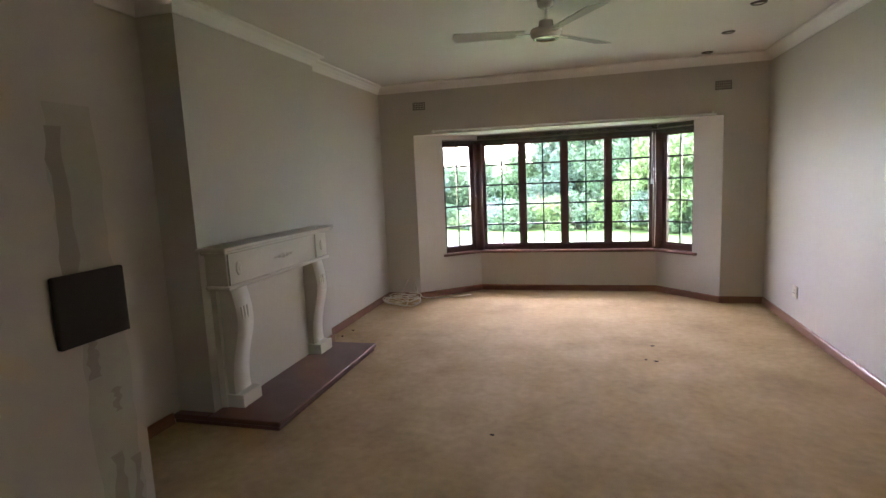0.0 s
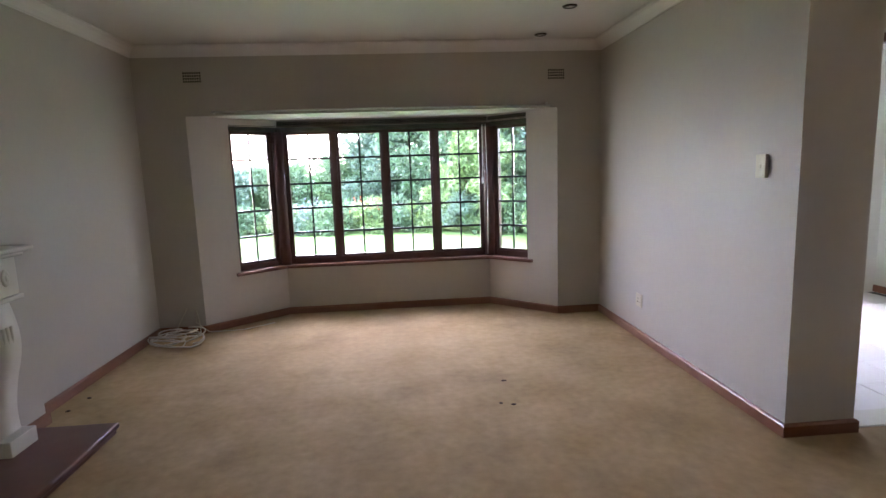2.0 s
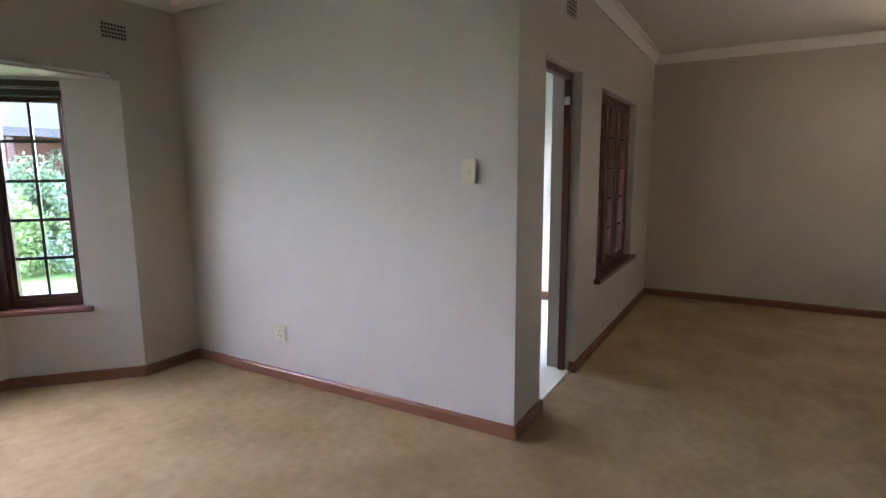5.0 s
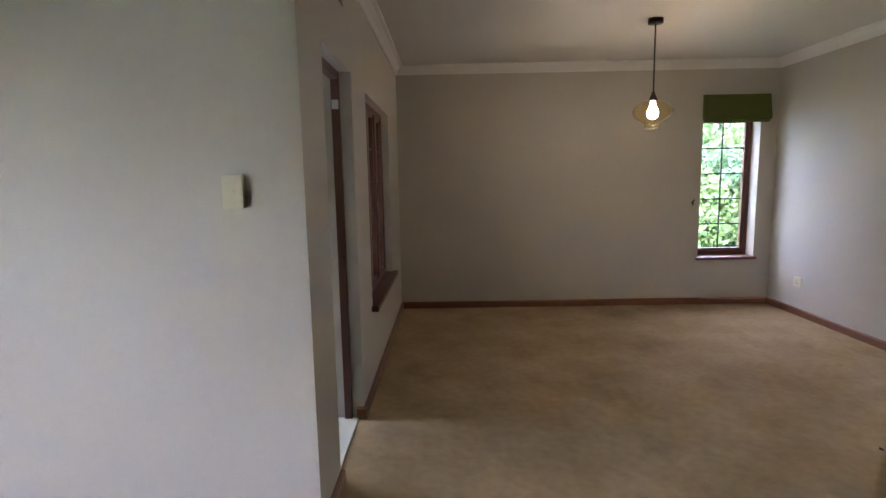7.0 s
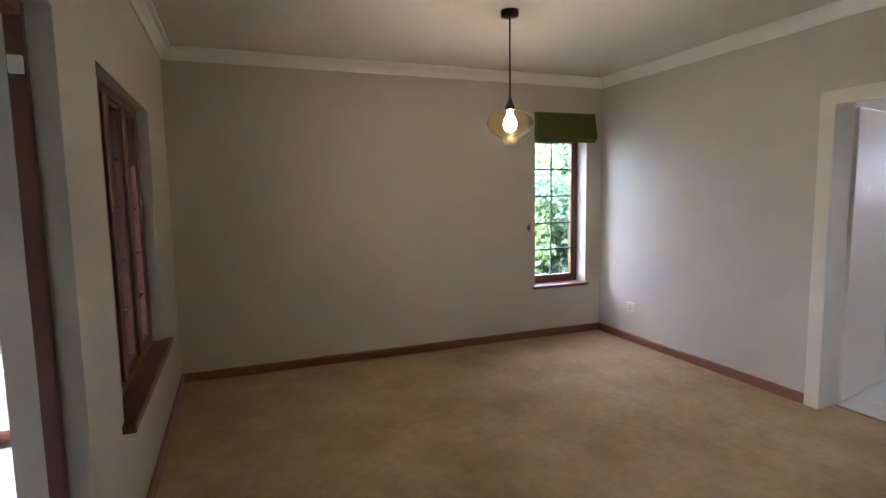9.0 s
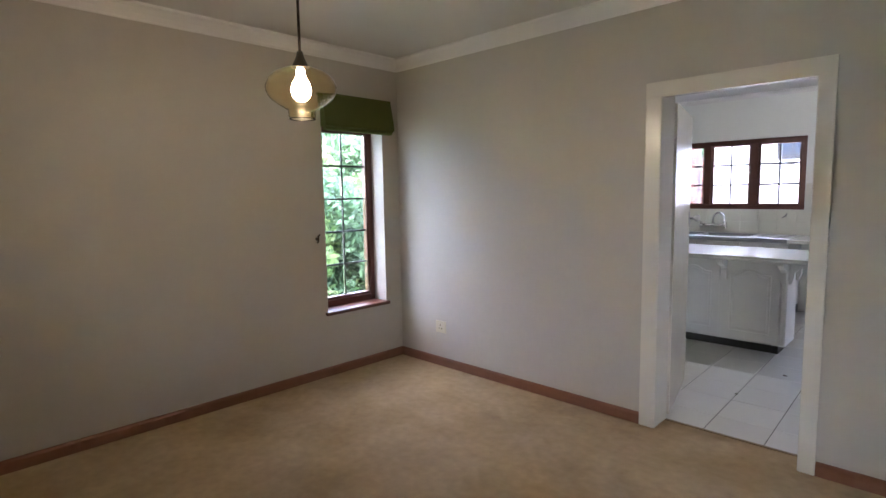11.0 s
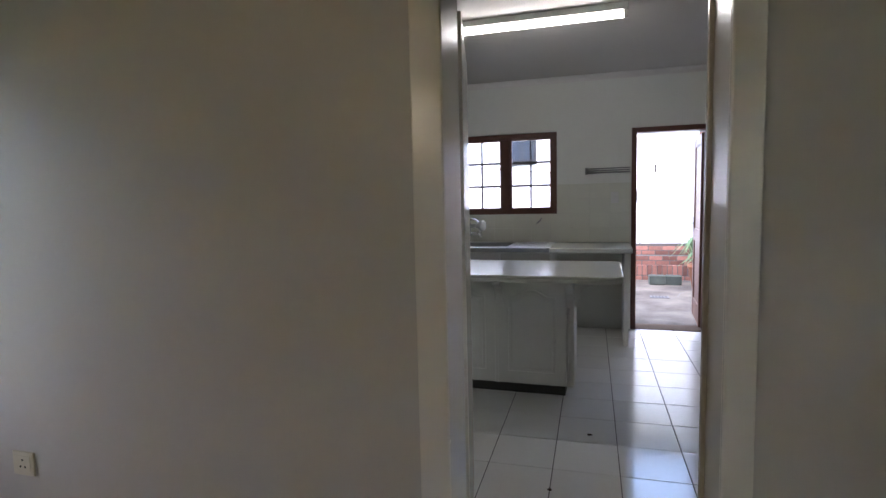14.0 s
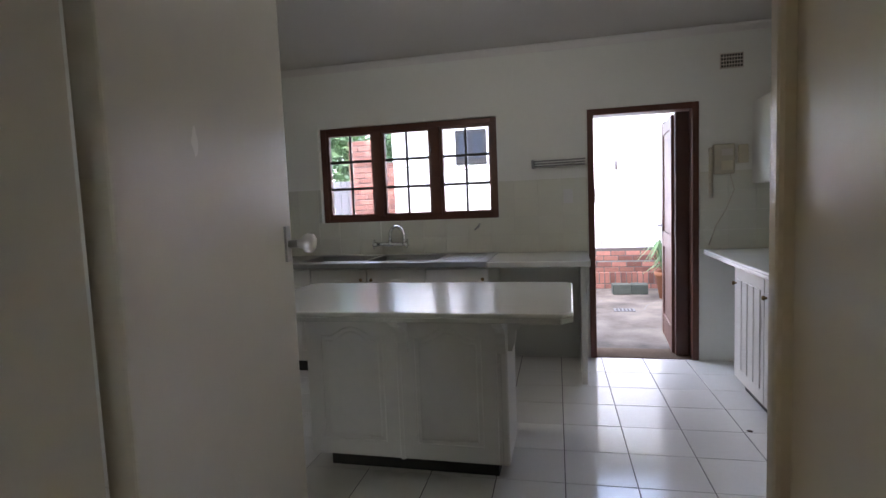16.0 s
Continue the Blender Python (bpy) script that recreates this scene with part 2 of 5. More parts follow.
def cyl(bm, p0, p1, r0, r1=None, n=16, caps=True):
    p0, p1, r1 = Vector(p0), Vector(p1), r0 if r1 is None else r1
    d = (p1 - p0).normalized()
    u = d.orthogonal().normalized()
    w = d.cross(u)
    rings = []
    for p, r in ((p0, r0), (p1, r1)):
        rings.append([bm.verts.new(p + (u * math.cos(2 * math.pi * i / n) + w * math.sin(2 * math.pi * i / n)) * r) for i in range(n)])
    for i in range(n):
        f = bm.faces.new((rings[0][i], rings[0][(i + 1) % n], rings[1][(i + 1) % n], rings[1][i]))
        f.smooth = True
    if caps:
        bm.faces.new(rings[0][::-1])
        bm.faces.new(rings[1])


def tube(bm, pts, r, n=8):
    pts = [Vector(p) for p in pts]
    rings = []
    u = None
    for i, p in enumerate(pts):
        d = (pts[min(i + 1, len(pts) - 1)] - pts[max(i - 1, 0)]).normalized()
        u = d.orthogonal().normalized() if u is None else (u - d * u.dot(d)).normalized()
        w = d.cross(u)
        rings.append([bm.verts.new(p + (u * math.cos(2 * math.pi * k / n) + w * math.sin(2 * math.pi * k / n)) * r) for k in range(n)])
    for a, b in zip(rings, rings[1:]):
        for k in range(n):
            f = bm.faces.new((a[k], a[(k + 1) % n], b[(k + 1) % n], b[k]))
            f.smooth = True
    bm.faces.new(rings[0][::-1])
    bm.faces.new(rings[-1])


def lathe(bm, prof, n=32, cx=0.0, cy=0.0):
    rings = []
    for r, z in prof:
        rings.append([bm.verts.new((cx + r * math.cos(2 * math.pi * i / n), cy + r * math.sin(2 * math.pi * i / n), z)) for i in range(n)])
    for a, b in zip(rings, rings[1:]):
        for i in range(n):
            f = bm.faces.new((a[i], a[(i + 1) % n], b[(i + 1) % n], b[i]))
            f.smooth = True


def prism(bm, pts, z0, z1):
    lo, hi = [bm.verts.new((x, y, z0)) for x, y in pts], [bm.verts.new((x, y, z1)) for x, y in pts]
    n = len(pts)
    bm.faces.new(lo[::-1])
    bm.faces.new(hi)
    for i in range(n):
        bm.faces.new((lo[i], lo[(i + 1) % n], hi[(i + 1) % n], hi[i]))


def sweep(bm, path, prof, closed=False):
    """Profile points (into the room, height) along a path that keeps the room on its left."""
    n, rings = len(path), []
    for i in range(n):
        p = Vector(path[i])
        a = Vector(path[i - 1]) if closed or i else None
        b = Vector(path[(i + 1) % n]) if closed or i < n - 1 else None
        da = (p - a).normalized() if a is not None else (b - p).normalized()
        db = (b - p).normalized() if b is not None else da
        na, nb = Vector((-da.y, da.x)), Vector((-db.y, db.x))
        m = (na + nb) / max(1e-6, 1 + na.dot(nb))
        rings.append([bm.verts.new((p.x + m.x * d, p.y + m.y * d, z)) for d, z in prof])
    k = len(prof)
    for i in range(n if closed else n - 1):
        a, b = rings[i], rings[(i + 1) % n]
        for j in range(k):
            bm.faces.new((a[j], b[j], b[(j + 1) % k], a[(j + 1) % k]))
    if not closed:
        bm.faces.new(rings[0])
        bm.faces.new(rings[-1][::-1])
    bmesh.ops.recalc_face_normals(bm, faces=list(bm.faces))


def finish(name, bm, mat):
    bmesh.ops.recalc_face_normals(bm, faces=list(bm.faces))
    me = bpy.data.meshes.new(name)
    bm.to_mesh(me)
    bm.free()
    me.materials.append(mat)
    return new(name, me)


def part(name, bm, mat, parent, label=""):
    ob = finish(name, bm, mat)
    ob.parent = parent
    return tagged(ob, label)


def thing(name, m, label, category, group="", kind=""):
    ob = new(name)
    ob.empty_display_size = 0.1
    ob.matrix_world = m
    return tagged(ob, label, category, group, kind)


def structure(name, bm, mat, label="", category=""):
    return tagged(finish(name, bm, mat), label, category, kind="structure")


def share(name, mesh, parent, m):
    """One more piece on a mesh that alike pieces share."""
    ob = new(name, mesh)
    ob.parent = parent
    ob.matrix_local = m
    return ob


def wall(name, along, a0, a1, n0, n1, z0, z1, openings, mat, label, category="wall"):
    """A wall that runs along x or y, from n0 to n1 across, with openings (a0, a1, z0, z1) through it."""
    av = sorted({a0, a1, *(v for o in openings for v in o[:2])})
    zv = sorted({z0, z1, *(v for o in openings for v in o[2:])})
    solid = {}
    for i in range(len(av) - 1):
        for j in range(len(zv) - 1):
            ca, cz = (av[i] + av[i + 1]) / 2, (zv[j] + zv[j + 1]) / 2
            solid[i, j] = not any(o[0] < ca < o[1] and o[2] < cz < o[3] for o in openings)
    bm = bmesh.new()
    at = lambda a, n, z: (a, n, z) if along == "x" else (n, a, z)
    quad = lambda *p: bm.faces.new([bm.verts.new(at(*q)) for q in p])
    for (i, j), s in solid.items():
        if not s:
            continue
        a, b, c, d = av[i], av[i + 1], zv[j], zv[j + 1]
        quad((a, n0, c), (b, n0, c), (b, n0, d), (a, n0, d))
        quad((a, n1, c), (b, n1, c), (b, n1, d), (a, n1, d))
        if not solid.get((i - 1, j)):
            quad((a, n0, c), (a, n1, c), (a, n1, d), (a, n0, d))
        if not solid.get((i + 1, j)):
            quad((b, n0, c), (b, n1, c), (b, n1, d), (b, n0, d))
        if not solid.get((i, j - 1)):
            quad((a, n0, c), (b, n0, c), (b, n1, c), (a, n1, c))
        if not solid.get((i, j + 1)):
            quad((a, n0, d), (b, n0, d), (b, n1, d), (a, n1, d))
    bmesh.ops.remove_doubles(bm, verts=list(bm.verts), dist=1e-5)
    return structure(name, bm, mat, label, category)


def mesh_of(name, bm, mat):
    me = bpy.data.meshes.new(name)
    bm.to_mesh(me)
    bm.free()
    me.materials.append(mat)
    return me


def window(name, m, width, z0, z1, panels, cols, rows, wood, label, edge=0.05, mullion=0.08, sash=0.022, depth=0.07, bar=0.015, bottom=0.06, top=0.05):
    """A framed window in its own frame: x along, y outwards, z up. Every pane is a piece."""
    w = thing(name, m, label, "window", kind="structure")
    part("window_frame", boxes((0, edge, 0, depth, z0, z1), (width - edge, width, 0, depth, z0, z1), (edge, width - edge, 0, depth, z0, z0 + bottom),
                               (edge, width - edge, 0, depth, z1 - top, z1), bevel=0.004, segments=1), wood, w)
    inner = width - 2 * edge
    step = (inner + mullion) / panels
    pw, ph = step - mullion, z1 - top - z0 - bottom
    for p in range(1, panels):
        x = edge + p * step - mullion
        part("mullion", boxes((x, x + mullion, -0.004, depth, z0 + bottom, z1 - top), bevel=0.004, segments=1), wood, w)
    gw, gh = (pw - 2 * sash - (cols - 1) * bar) / cols, (ph - 2 * sash - (rows - 1) * bar) / rows
    pane_mesh = mesh_of("pane", boxes((0, gw, 0, 0.004, 0, gh)), PANE)
    vbar = mesh_of("glazing_bar", boxes((0, bar * 0.8, -0.008, 0.012, 0, ph - 2 * sash)), BLACKBAR)
    hbar = mesh_of("glazing_bar", boxes((0, pw - 2 * sash, -0.009, 0.013, 0, bar)), BLACKBAR)
    for p in range(panels):
        x, z = edge + p * step, z0 + bottom
        part("sash", boxes((x, x + sash, 0.012, depth - 0.01, z, z + ph), (x + pw - sash, x + pw, 0.012, depth - 0.01, z, z + ph),
                           (x + sash, x + pw - sash, 0.012, depth - 0.01, z, z + sash), (x + sash, x + pw - sash, 0.012, depth - 0.01, z + ph - sash, z + ph)), wood, w)
        for c in range(1, cols):
            share("glazing_bar", vbar, w, pose(x + sash + c * (gw + bar) - bar * 0.9, 0.035, z + sash))
        for r in range(1, rows):
            share("glazing_bar", hbar, w, pose(x + sash, 0.035, z + sash + r * (gh + bar) - bar))
        for c in range(cols):
            for r in range(rows):
                g = share("pane", pane_mesh, w, pose(x + sash + c * (gw + bar), 0.036, z + sash + r * (gh + bar)))
                g.visible_shadow = False
    return w


# ---------------------------------------------------------------- shell: living and dining room
H = 2.60
SOUTH, EAST, NORTH = -4.03, 3.815, 2.595
BAY = [(-0.423, NORTH), (-1.004, 3.15), (-3.146, 3.15), (-3.815, NORTH)]
structure("floor_carpet", boxes((-4.75, 0.12, SOUTH - 0.17, 3.40, -0.4, 0), (0.12, EAST + 0.2, SOUTH - 0.17, 0.03, -0.4, 0), (-2.6, -1.0, -5.6, SOUTH - 0.17, -0.4, 0)), CARPET, "worn tan carpet with darker traffic stains", "carpet")
ceil = bmesh.new()
box(ceil, -4.75, 0.22, -5.6, NORTH + 0.3, H, H + 0.16)
box(ceil, 0.22, EAST + 0.25, -4.13, 0.25, H, H + 0.16)
structure("ceiling", ceil, CEIL, "plain white painted plaster ceiling", "ceiling")
wall("wall_north", "x", -4.5, 0.0, NORTH, NORTH + 0.23, 0, H, [(-3.815, -0.423, -1, 2.0)], PAINT, "cream wall with a wide bay window opening")
wall("wall_pier", "y", 0.0, NORTH + 0.23, 0.0, 0.23, 0, H, [], PAINT, "smooth cream wall between living room and sunroom")
wall("wall_sunroom", "x", 0.23, EAST, 0.0, 0.20, 0, H, [(0.385, 1.09, -1, 2.035), (1.60, 2.93, 0.56, 2.0)], PAINT, "cream wall with a doorway and an inner window")
wall("wall_east", "y", SOUTH - 0.2, 0.22, EAST, EAST + 0.24, 0, H, [(-3.85, -3.245, 0.50, 2.05)], PAINT, "cream dining room wall with a narrow window")
wall("wall_south", "x", -1.2, EAST, SOUTH - 0.2, SOUTH, 0, H, [(0.72, 1.55, -1, 2.062)], PAINT, "cream dining room wall with a kitchen doorway")
wall("wall_west", "y", 0.78, NORTH, -4.5, -4.24, 0, H, [], PAINT, "cream wall beside the chimney breast")
wall("wall_chimney_breast", "y", -0.89, 0.78, -4.5, -4.14, 0, H, [], PAINT, "cream chimney breast above the fireplace mantel")
wall("wall_west_recess", "y", -3.128, -0.89, -4.62, -4.40, 0, H, [], PAINT, "cream wall in the recess by the fireplace")
wall("wall_back", "x", -4.62, -2.38, -3.32, -3.128, 0, H, [], PAINT, "cream wall end with a dark plate")
wall("wall_passage", "y", -5.4, -3.32, -2.6, -2.38, 0, H, [], PAINT, "plain cream passage wall")
wall("wall_passage_end", "x", -2.6, -1.0, -5.6, -5.4, 0, H, [], PAINT, "plain cream passage end wall")
wall("wall_passage_side", "y", -5.4, SOUTH - 0.2, -1.2, -1.0, 0, H, [], PAINT, "plain cream passage wall")

bay = bmesh.new()
sweep(bay, BAY, [(0, -0.4), (0, 0.49), (-0.22, 0.49), (-0.22, -0.4)])
structure("wall_bay", bay, PAINT, "low cream wall under the bay window", "wall")
bay = bmesh.new()
sweep(bay, BAY, [(0, 1.93), (0, 2.0), (-0.22, 2.0), (-0.22, 1.93)])
structure("wall_bay_head", bay, PAINT, "narrow cream strip over the bay window", "wall")
bay = bmesh.new()
prism(bay, [(-0.15, NORTH + 0.20), (-0.9, 3.45), (-3.25, 3.45), (-4.05, NORTH + 0.20)], 2.004, 2.2)
structure("ceiling_bay", bay, CEIL, "white soffit over the bay window", "ceiling")


def splay_frame(p, q, s):
    """A frame on the line from q to p, s metres from q: x towards p, y outwards."""
    p, q = Vector(p), Vector(q)
    d = (p - q).normalized()
    return Matrix.Translation((q.x + d.x * s, q.y + d.y * s, 0)) @ Matrix.Rotation(math.atan2(d.y, d.x), 4, "Z"), (p - q).length


mR, lR = splay_frame(BAY[0], BAY[1], 0)
mL, lL = splay_frame(BAY[2], BAY[3], 0)
pier = bmesh.new()
box(pier, lR - 0.335, lR, 0, 0.22, 0.49, 1.93)
o = structure("wall_bay_pier", pier, PAINT, "cream strip of wall beside the bay window", "wall")
o.matrix_world = mR
pier = bmesh.new()
box(pier, 0, 0.375, 0, 0.22, 0.49, 1.93)
o = structure("wall_bay_pier", pier, PAINT, "cream strip of wall beside the bay window", "wall")
o.matrix_world = mL
sill = bmesh.new()
sweep(sill, [(BAY[0][0] - 0.20, BAY[0][1] + 0.191), BAY[1], BAY[2], (BAY[3][0] + 0.255, BAY[3][1] + 0.2115)],
      [(0.03, 0.492), (0.035, 0.505), (0.03, 0.522), (-0.2, 0.522), (-0.2, 0.492)])
structure("window_sill", sill, REDWOOD, "varnished red-brown wooden window sill", "sill")
window("window_1", pose(BAY[2][0] + 0.02, 3.15 + 0.07, 0), BAY[1][0] - BAY[2][0] - 0.04, 0.522, 1.93, 4, 2, 5, DARKWOOD,
       "dark wooden bay window with small panes", edge=0.035, mullion=0.055, bar=0.020)
window("window_2", mR @ pose(0.02, 0.07, 0), lR - 0.335 - 0.02, 0.522, 1.93, 1, 2, 5, DARKWOOD, "dark wooden side light of the bay window", edge=0.035, bar=0.020)
window("window_3", mL @ pose(0.375, 0.07, 0), lL - 0.375 - 0.02, 0.522, 1.93, 1, 2, 5, DARKWOOD, "dark wooden side light of the bay window", edge=0.035, bar=0.020)
for q in (BAY[1], BAY[2]):
    post = bmesh.new()
    sgn = 1 if q is BAY[1] else -1
    cyl(post, (q[0] + 0.022 * sgn, q[1] + 0.075, 0.522), (q[0] + 0.022 * sgn, q[1] + 0.075, 1.93), 0.062, n=12)
    structure("window_post", post, DARKWOOD, "dark wooden corner post of the bay window", "post")

COVE = [(0, H - 0.09), (0.012, H - 0.09), (0.014, H - 0.078), (0.028, H - 0.05), (0.055, H - 0.024), (0.082, H - 0.014), (0.084, H), (0, H)]
ROOM = [(EAST, SOUTH), (EAST, 0), (0, 0), (0, NORTH), (-4.24, NORTH), (-4.24, 0.78), (-4.14, 0.78), (-4.14, -0.89), (-4.40, -0.89), (-4.40, -3.128),
        (-2.38, -3.128), (-2.38, -5.4), (-1.2, -5.4), (-1.2, SOUTH)]
cor = bmesh.new()
sweep(cor, ROOM, [(d, z - 0.001) for d, z in COVE], closed=True)
structure("cornice", cor, CORNICE, "white coved plaster cornice", "cornice")
BASE = [(0, 0), (0.018, 0), (0.018, 0.058), (0.012, 0.068), (0.004, 0.072), (0, 0.072)]
for run in ([(1.583, SOUTH), (EAST, SOUTH), (EAST, 0), (1.09, 0), (1.09, 0.04)],
            [(0.385, 0.06), (0.385, 0), (0, 0), (0, NORTH), *BAY, (-4.24, NORTH), (-4.24, 0.78), (-4.14, 0.78), (-4.14, 0.61)],
            [(-4.40, -0.967), (-4.40, -3.128), (-2.38, -3.128), (-2.38, -5.4)],
            [(-1.2, SOUTH), (0.662, SOUTH)]):
    sk = bmesh.new()
    sweep(sk, run, [(d, z + 0.001) for d, z in BASE])
    structure("baseboard", sk, SKIRT, "varnished red-brown wooden skirting board", "skirting")

# ---------------------------------------------------------------- shell: sunroom
SX, SY = 3.10, 2.75
structure("floor_sunroom", boxes((0.12, SX + 0.2, 0.03, SY + 0.2, -0.4, -0.006)), GROUT, "white tiled sunroom floor", "floor")
structure("ceiling_sunroom", boxes((0.232, EAST, 0.202, SY + 0.2, 2.5, 2.6)), CEIL, "white boarded sunroom ceiling", "ceiling")
wall("wall_sunroom_east", "y", 0.20, SY + 0.2, SX, SX + 0.2, -0.1, 2.5, [], WHITE_WALL, "white painted brick sunroom wall")
# the opening is unseen and added; its size sets how bright the sunroom is
wall("wall_sunroom_north", "x", 0.23, SX, SY, SY + 0.2, -0.1, 2.5, [(1.0, 2.3, 0.95, 2.05)], WHITE_WALL, "white sunroom wall with an unseen added light opening")
sk = bmesh.new()
sweep(sk, [(SX, 0.20), (SX, SY)], [(d, z + 0.001) for d, z in BASE])
structure("baseboard", sk, SKIRT, "varnished red-brown wooden skirting board", "skirting")

# doorway to the sunroom
door = thing("door_frame", pose(0.385, 0.0, 0), "dark wooden door frame without a door", "door frame", kind="structure")
part("jamb", boxes((0.0, 0.03, 0.066, 0.112, 0, 2.034), bevel=0.004), REDWOOD, door)
part("jamb", boxes((0.675, 0.705, 0.066, 0.112, 0, 2.034), bevel=0.004), REDWOOD, door)
part("head", boxes((0.03, 0.675, 0.066, 0.112, 1.99, 2.034), bevel=0.004), REDWOOD, door)
part("catch", boxes((0.660, 0.676, 0.07, 0.105, 1.83, 1.88), bevel=0.003), WPLASTIC, door, "small white door catch")
structure("threshold", boxes((0.385, 1.09, 0.03, 0.20, -0.01, 0.010), bevel=0.003), WTILE, "pale tiled doorway threshold", "threshold")

# window between dining room and sunroom
window("window_4", pose(1.60, 0.06, 0), 1.33, 0.56, 2.0, 3, 2, 5, REDWOOD, "red-brown wooden inner window with small panes", edge=0.06, mullion=0.09)
structure("window_sill", boxes((1.55, 2.99, -0.05, 0.205, 0.540, 0.578), bevel=0.008), REDWOOD, "red-brown wooden window sill", "sill")

# dining window
window("window_5", pose(EAST + 0.15, -3.245, 0, 0, 0, -90), 0.605, 0.52, 2.05, 1, 2, 5, REDWOOD, "narrow red-brown wooden window with small panes", edge=0.045, top=0.06)
structure("window_sill", boxes((EAST - 0.03, EAST + 0.16, -3.875, -3.22, 0.495, 0.525), bevel=0.008), REDWOOD, "varnished wooden window sill", "sill")
blind = thing("roman_blind", pose(EAST, -3.57, 1.98), "olive green fabric roman blind pulled up", "blind")
bm = bmesh.new()
prof = [(-0.02, 0.25), (-0.045, 0.25), (-0.06, 0.18), (-0.085, 0.06), (-0.09, 0.012), (-0.07, 0.0), (-0.02, 0.004)]
lo, hi = [bm.verts.new((x, -0.345, z)) for x, z in prof], [bm.verts.new((x, 0.345, z)) for x, z in prof]
for i in range(len(prof)):
    j = (i + 1) % len(prof)
    bm.faces.new((lo[i], lo[j], hi[j], hi[i]))
bm.faces.new(lo)
bm.faces.new(hi[::-1])
part("folded_cloth", bm, GREENCLOTH, blind)
part("lower_fold", boxes((-0.075, -0.025, -0.335, 0.335, -0.022, 0.0), bevel=0.006), GREENCLOTH, blind)
part("headrail", boxes((-0.05, -0.003, -0.345, 0.345, 0.25, 0.263), bevel=0.003), GREENCLOTH, blind)
cleat = thing("cord_cleat", pose(EAST, -3.16, 1.12), "small dark cord cleat on the wall", "cleat")
bm = bmesh.new()
tube(bm, [(-0.012, 0.0, -0.03), (-0.028, 0.0, -0.02), (-0.032, 0, 0.0), (-0.028, 0, 0.02), (-0.04, -0.01, 0.035)], 0.007)
part("hook", bm, BRONZE, cleat)
part("base", boxes((-0.022, 0, -0.008, 0.008, -0.012, 0.012), bevel=0.002), BRONZE, cleat)

# ---------------------------------------------------------------- shell: kitchen
KN, KB, KW, KE = SOUTH - 0.2, -8.275, -0.75, 3.55
structure("ceiling_kitchen", boxes((KW - 0.2, KE + 0.2, KB - 0.22, SOUTH - 0.10, H + 0.002, H + 0.17)), CEIL, "white kitchen ceiling", "ceiling")
kfloor = structure("floor_kitchen", boxes((KW - 0.2, KE + 0.2, KB - 0.22, SOUTH - 0.17, -0.4, -0.004)), GROUT, "white glazed floor tiles with dark joints", "floor")
wall("wall_kitchen_back", "x", KW - 0.2, KE + 0.2, KB - 0.22, KB, -0.05, H, [(-0.055, 0.785, -1, 2.05), (1.525, 3.16, 1.195, 2.06)], WHITE_WALL, "white kitchen wall with window and back door")
wall("wall_kitchen_west", "y", KB, KN, KW - 0.2, KW, -0.05, H, [], WHITE_WALL, "plain white kitchen wall")
wall("wall_kitchen_east", "y", KB, KN, KE, KE + 0.2, -0.05, H, [], WHITE_WALL, "plain white kitchen wall")
wall("wall_kitchen_front", "x", KW - 0.2, KE + 0.2, KN - 0.02, KN, -0.05, H, [(0.72, 1.55, -1, 2.062)], WHITE_WALL, "white kitchen side of the doorway wall")
cor = bmesh.new()
sweep(cor, [(KW, KB), (KE, KB), (KE, KN - 0.02), (KW, KN - 0.02)], [(d * 0.6, H - (H - z) * 0.6) for d, z in COVE], closed=True)
structure("cornice", cor, CORNICE, "small white kitchen cornice", "cornice")
window("window_6", pose(3.16, KB - 0.04, 0, 0, 0, 180), 1.635, 1.195, 2.06, 3, 2, 3, REDWOOD, "red-brown wooden kitchen window with small panes", edge=0.055, mullion=0.085, bottom=0.055, bar=0.024)

# doorway to the kitchen: trim, frame and open door
trim = thing("door_trim", pose(0.73, SOUTH, 0), "white gloss door trim round the kitchen doorway", "door trim", kind="structure")
part("trim_side", boxes((-0.067, 0.010, 0.0, 0.022, 0, 2.075), bevel=0.006), GLOSSWHITE, trim)
part("trim_side", boxes((0.754, 0.852, 0.0, 0.022, 0, 2.075), bevel=0.006), GLOSSWHITE, trim)
part("trim_head", boxes((-0.067, 0.852, 0.0, 0.0235, 1.99, 2.08), bevel=0.006), GLOSSWHITE, trim)
part("jamb", boxes((-0.01, 0.010, -0.2215, 0.0, 0, 2.058), bevel=0.003), GLOSSWHITE, trim)
part("jamb", boxes((0.757, 0.818, -0.178, 0.0, 0, 2.058), bevel=0.003), GLOSSWHITE, trim)
part("jamb_rebate", boxes((0.811, 0.8185, -0.222, -0.178, 0, 2.058), bevel=0.001), GLOSSWHITE, trim)
part("jamb_head", boxes((0.010, 0.757, -0.045, 0.0, 1.994, 2.046), bevel=0.003), GLOSSWHITE, trim)
part("jamb_head", boxes((0.010, 0.811, -0.219, -0.001, 2.046, 2.0605), bevel=0.002), GLOSSWHITE, trim)
part("trim_back", boxes((-0.067, 0.023, -0.247, -0.2215, 0, 2.075), bevel=0.005), GLOSSWHITE, trim)
for z in (0.20, 1.68):
    hb = boxes((0.797, 0.811, -0.222, -0.205, z, z + 0.10), bevel=0.001)
    cyl(hb, (0.803, -0.226, z), (0.803, -0.226, z + 0.10), 0.006, n=10)
    part("hinge", hb, STEEL, trim, "steel hinge")
leaf = thing("door_1", pose(1.487, KN - 0.024, 0, 0, 0, -77.2), "open white gloss-painted flush door", "door", kind="structure")
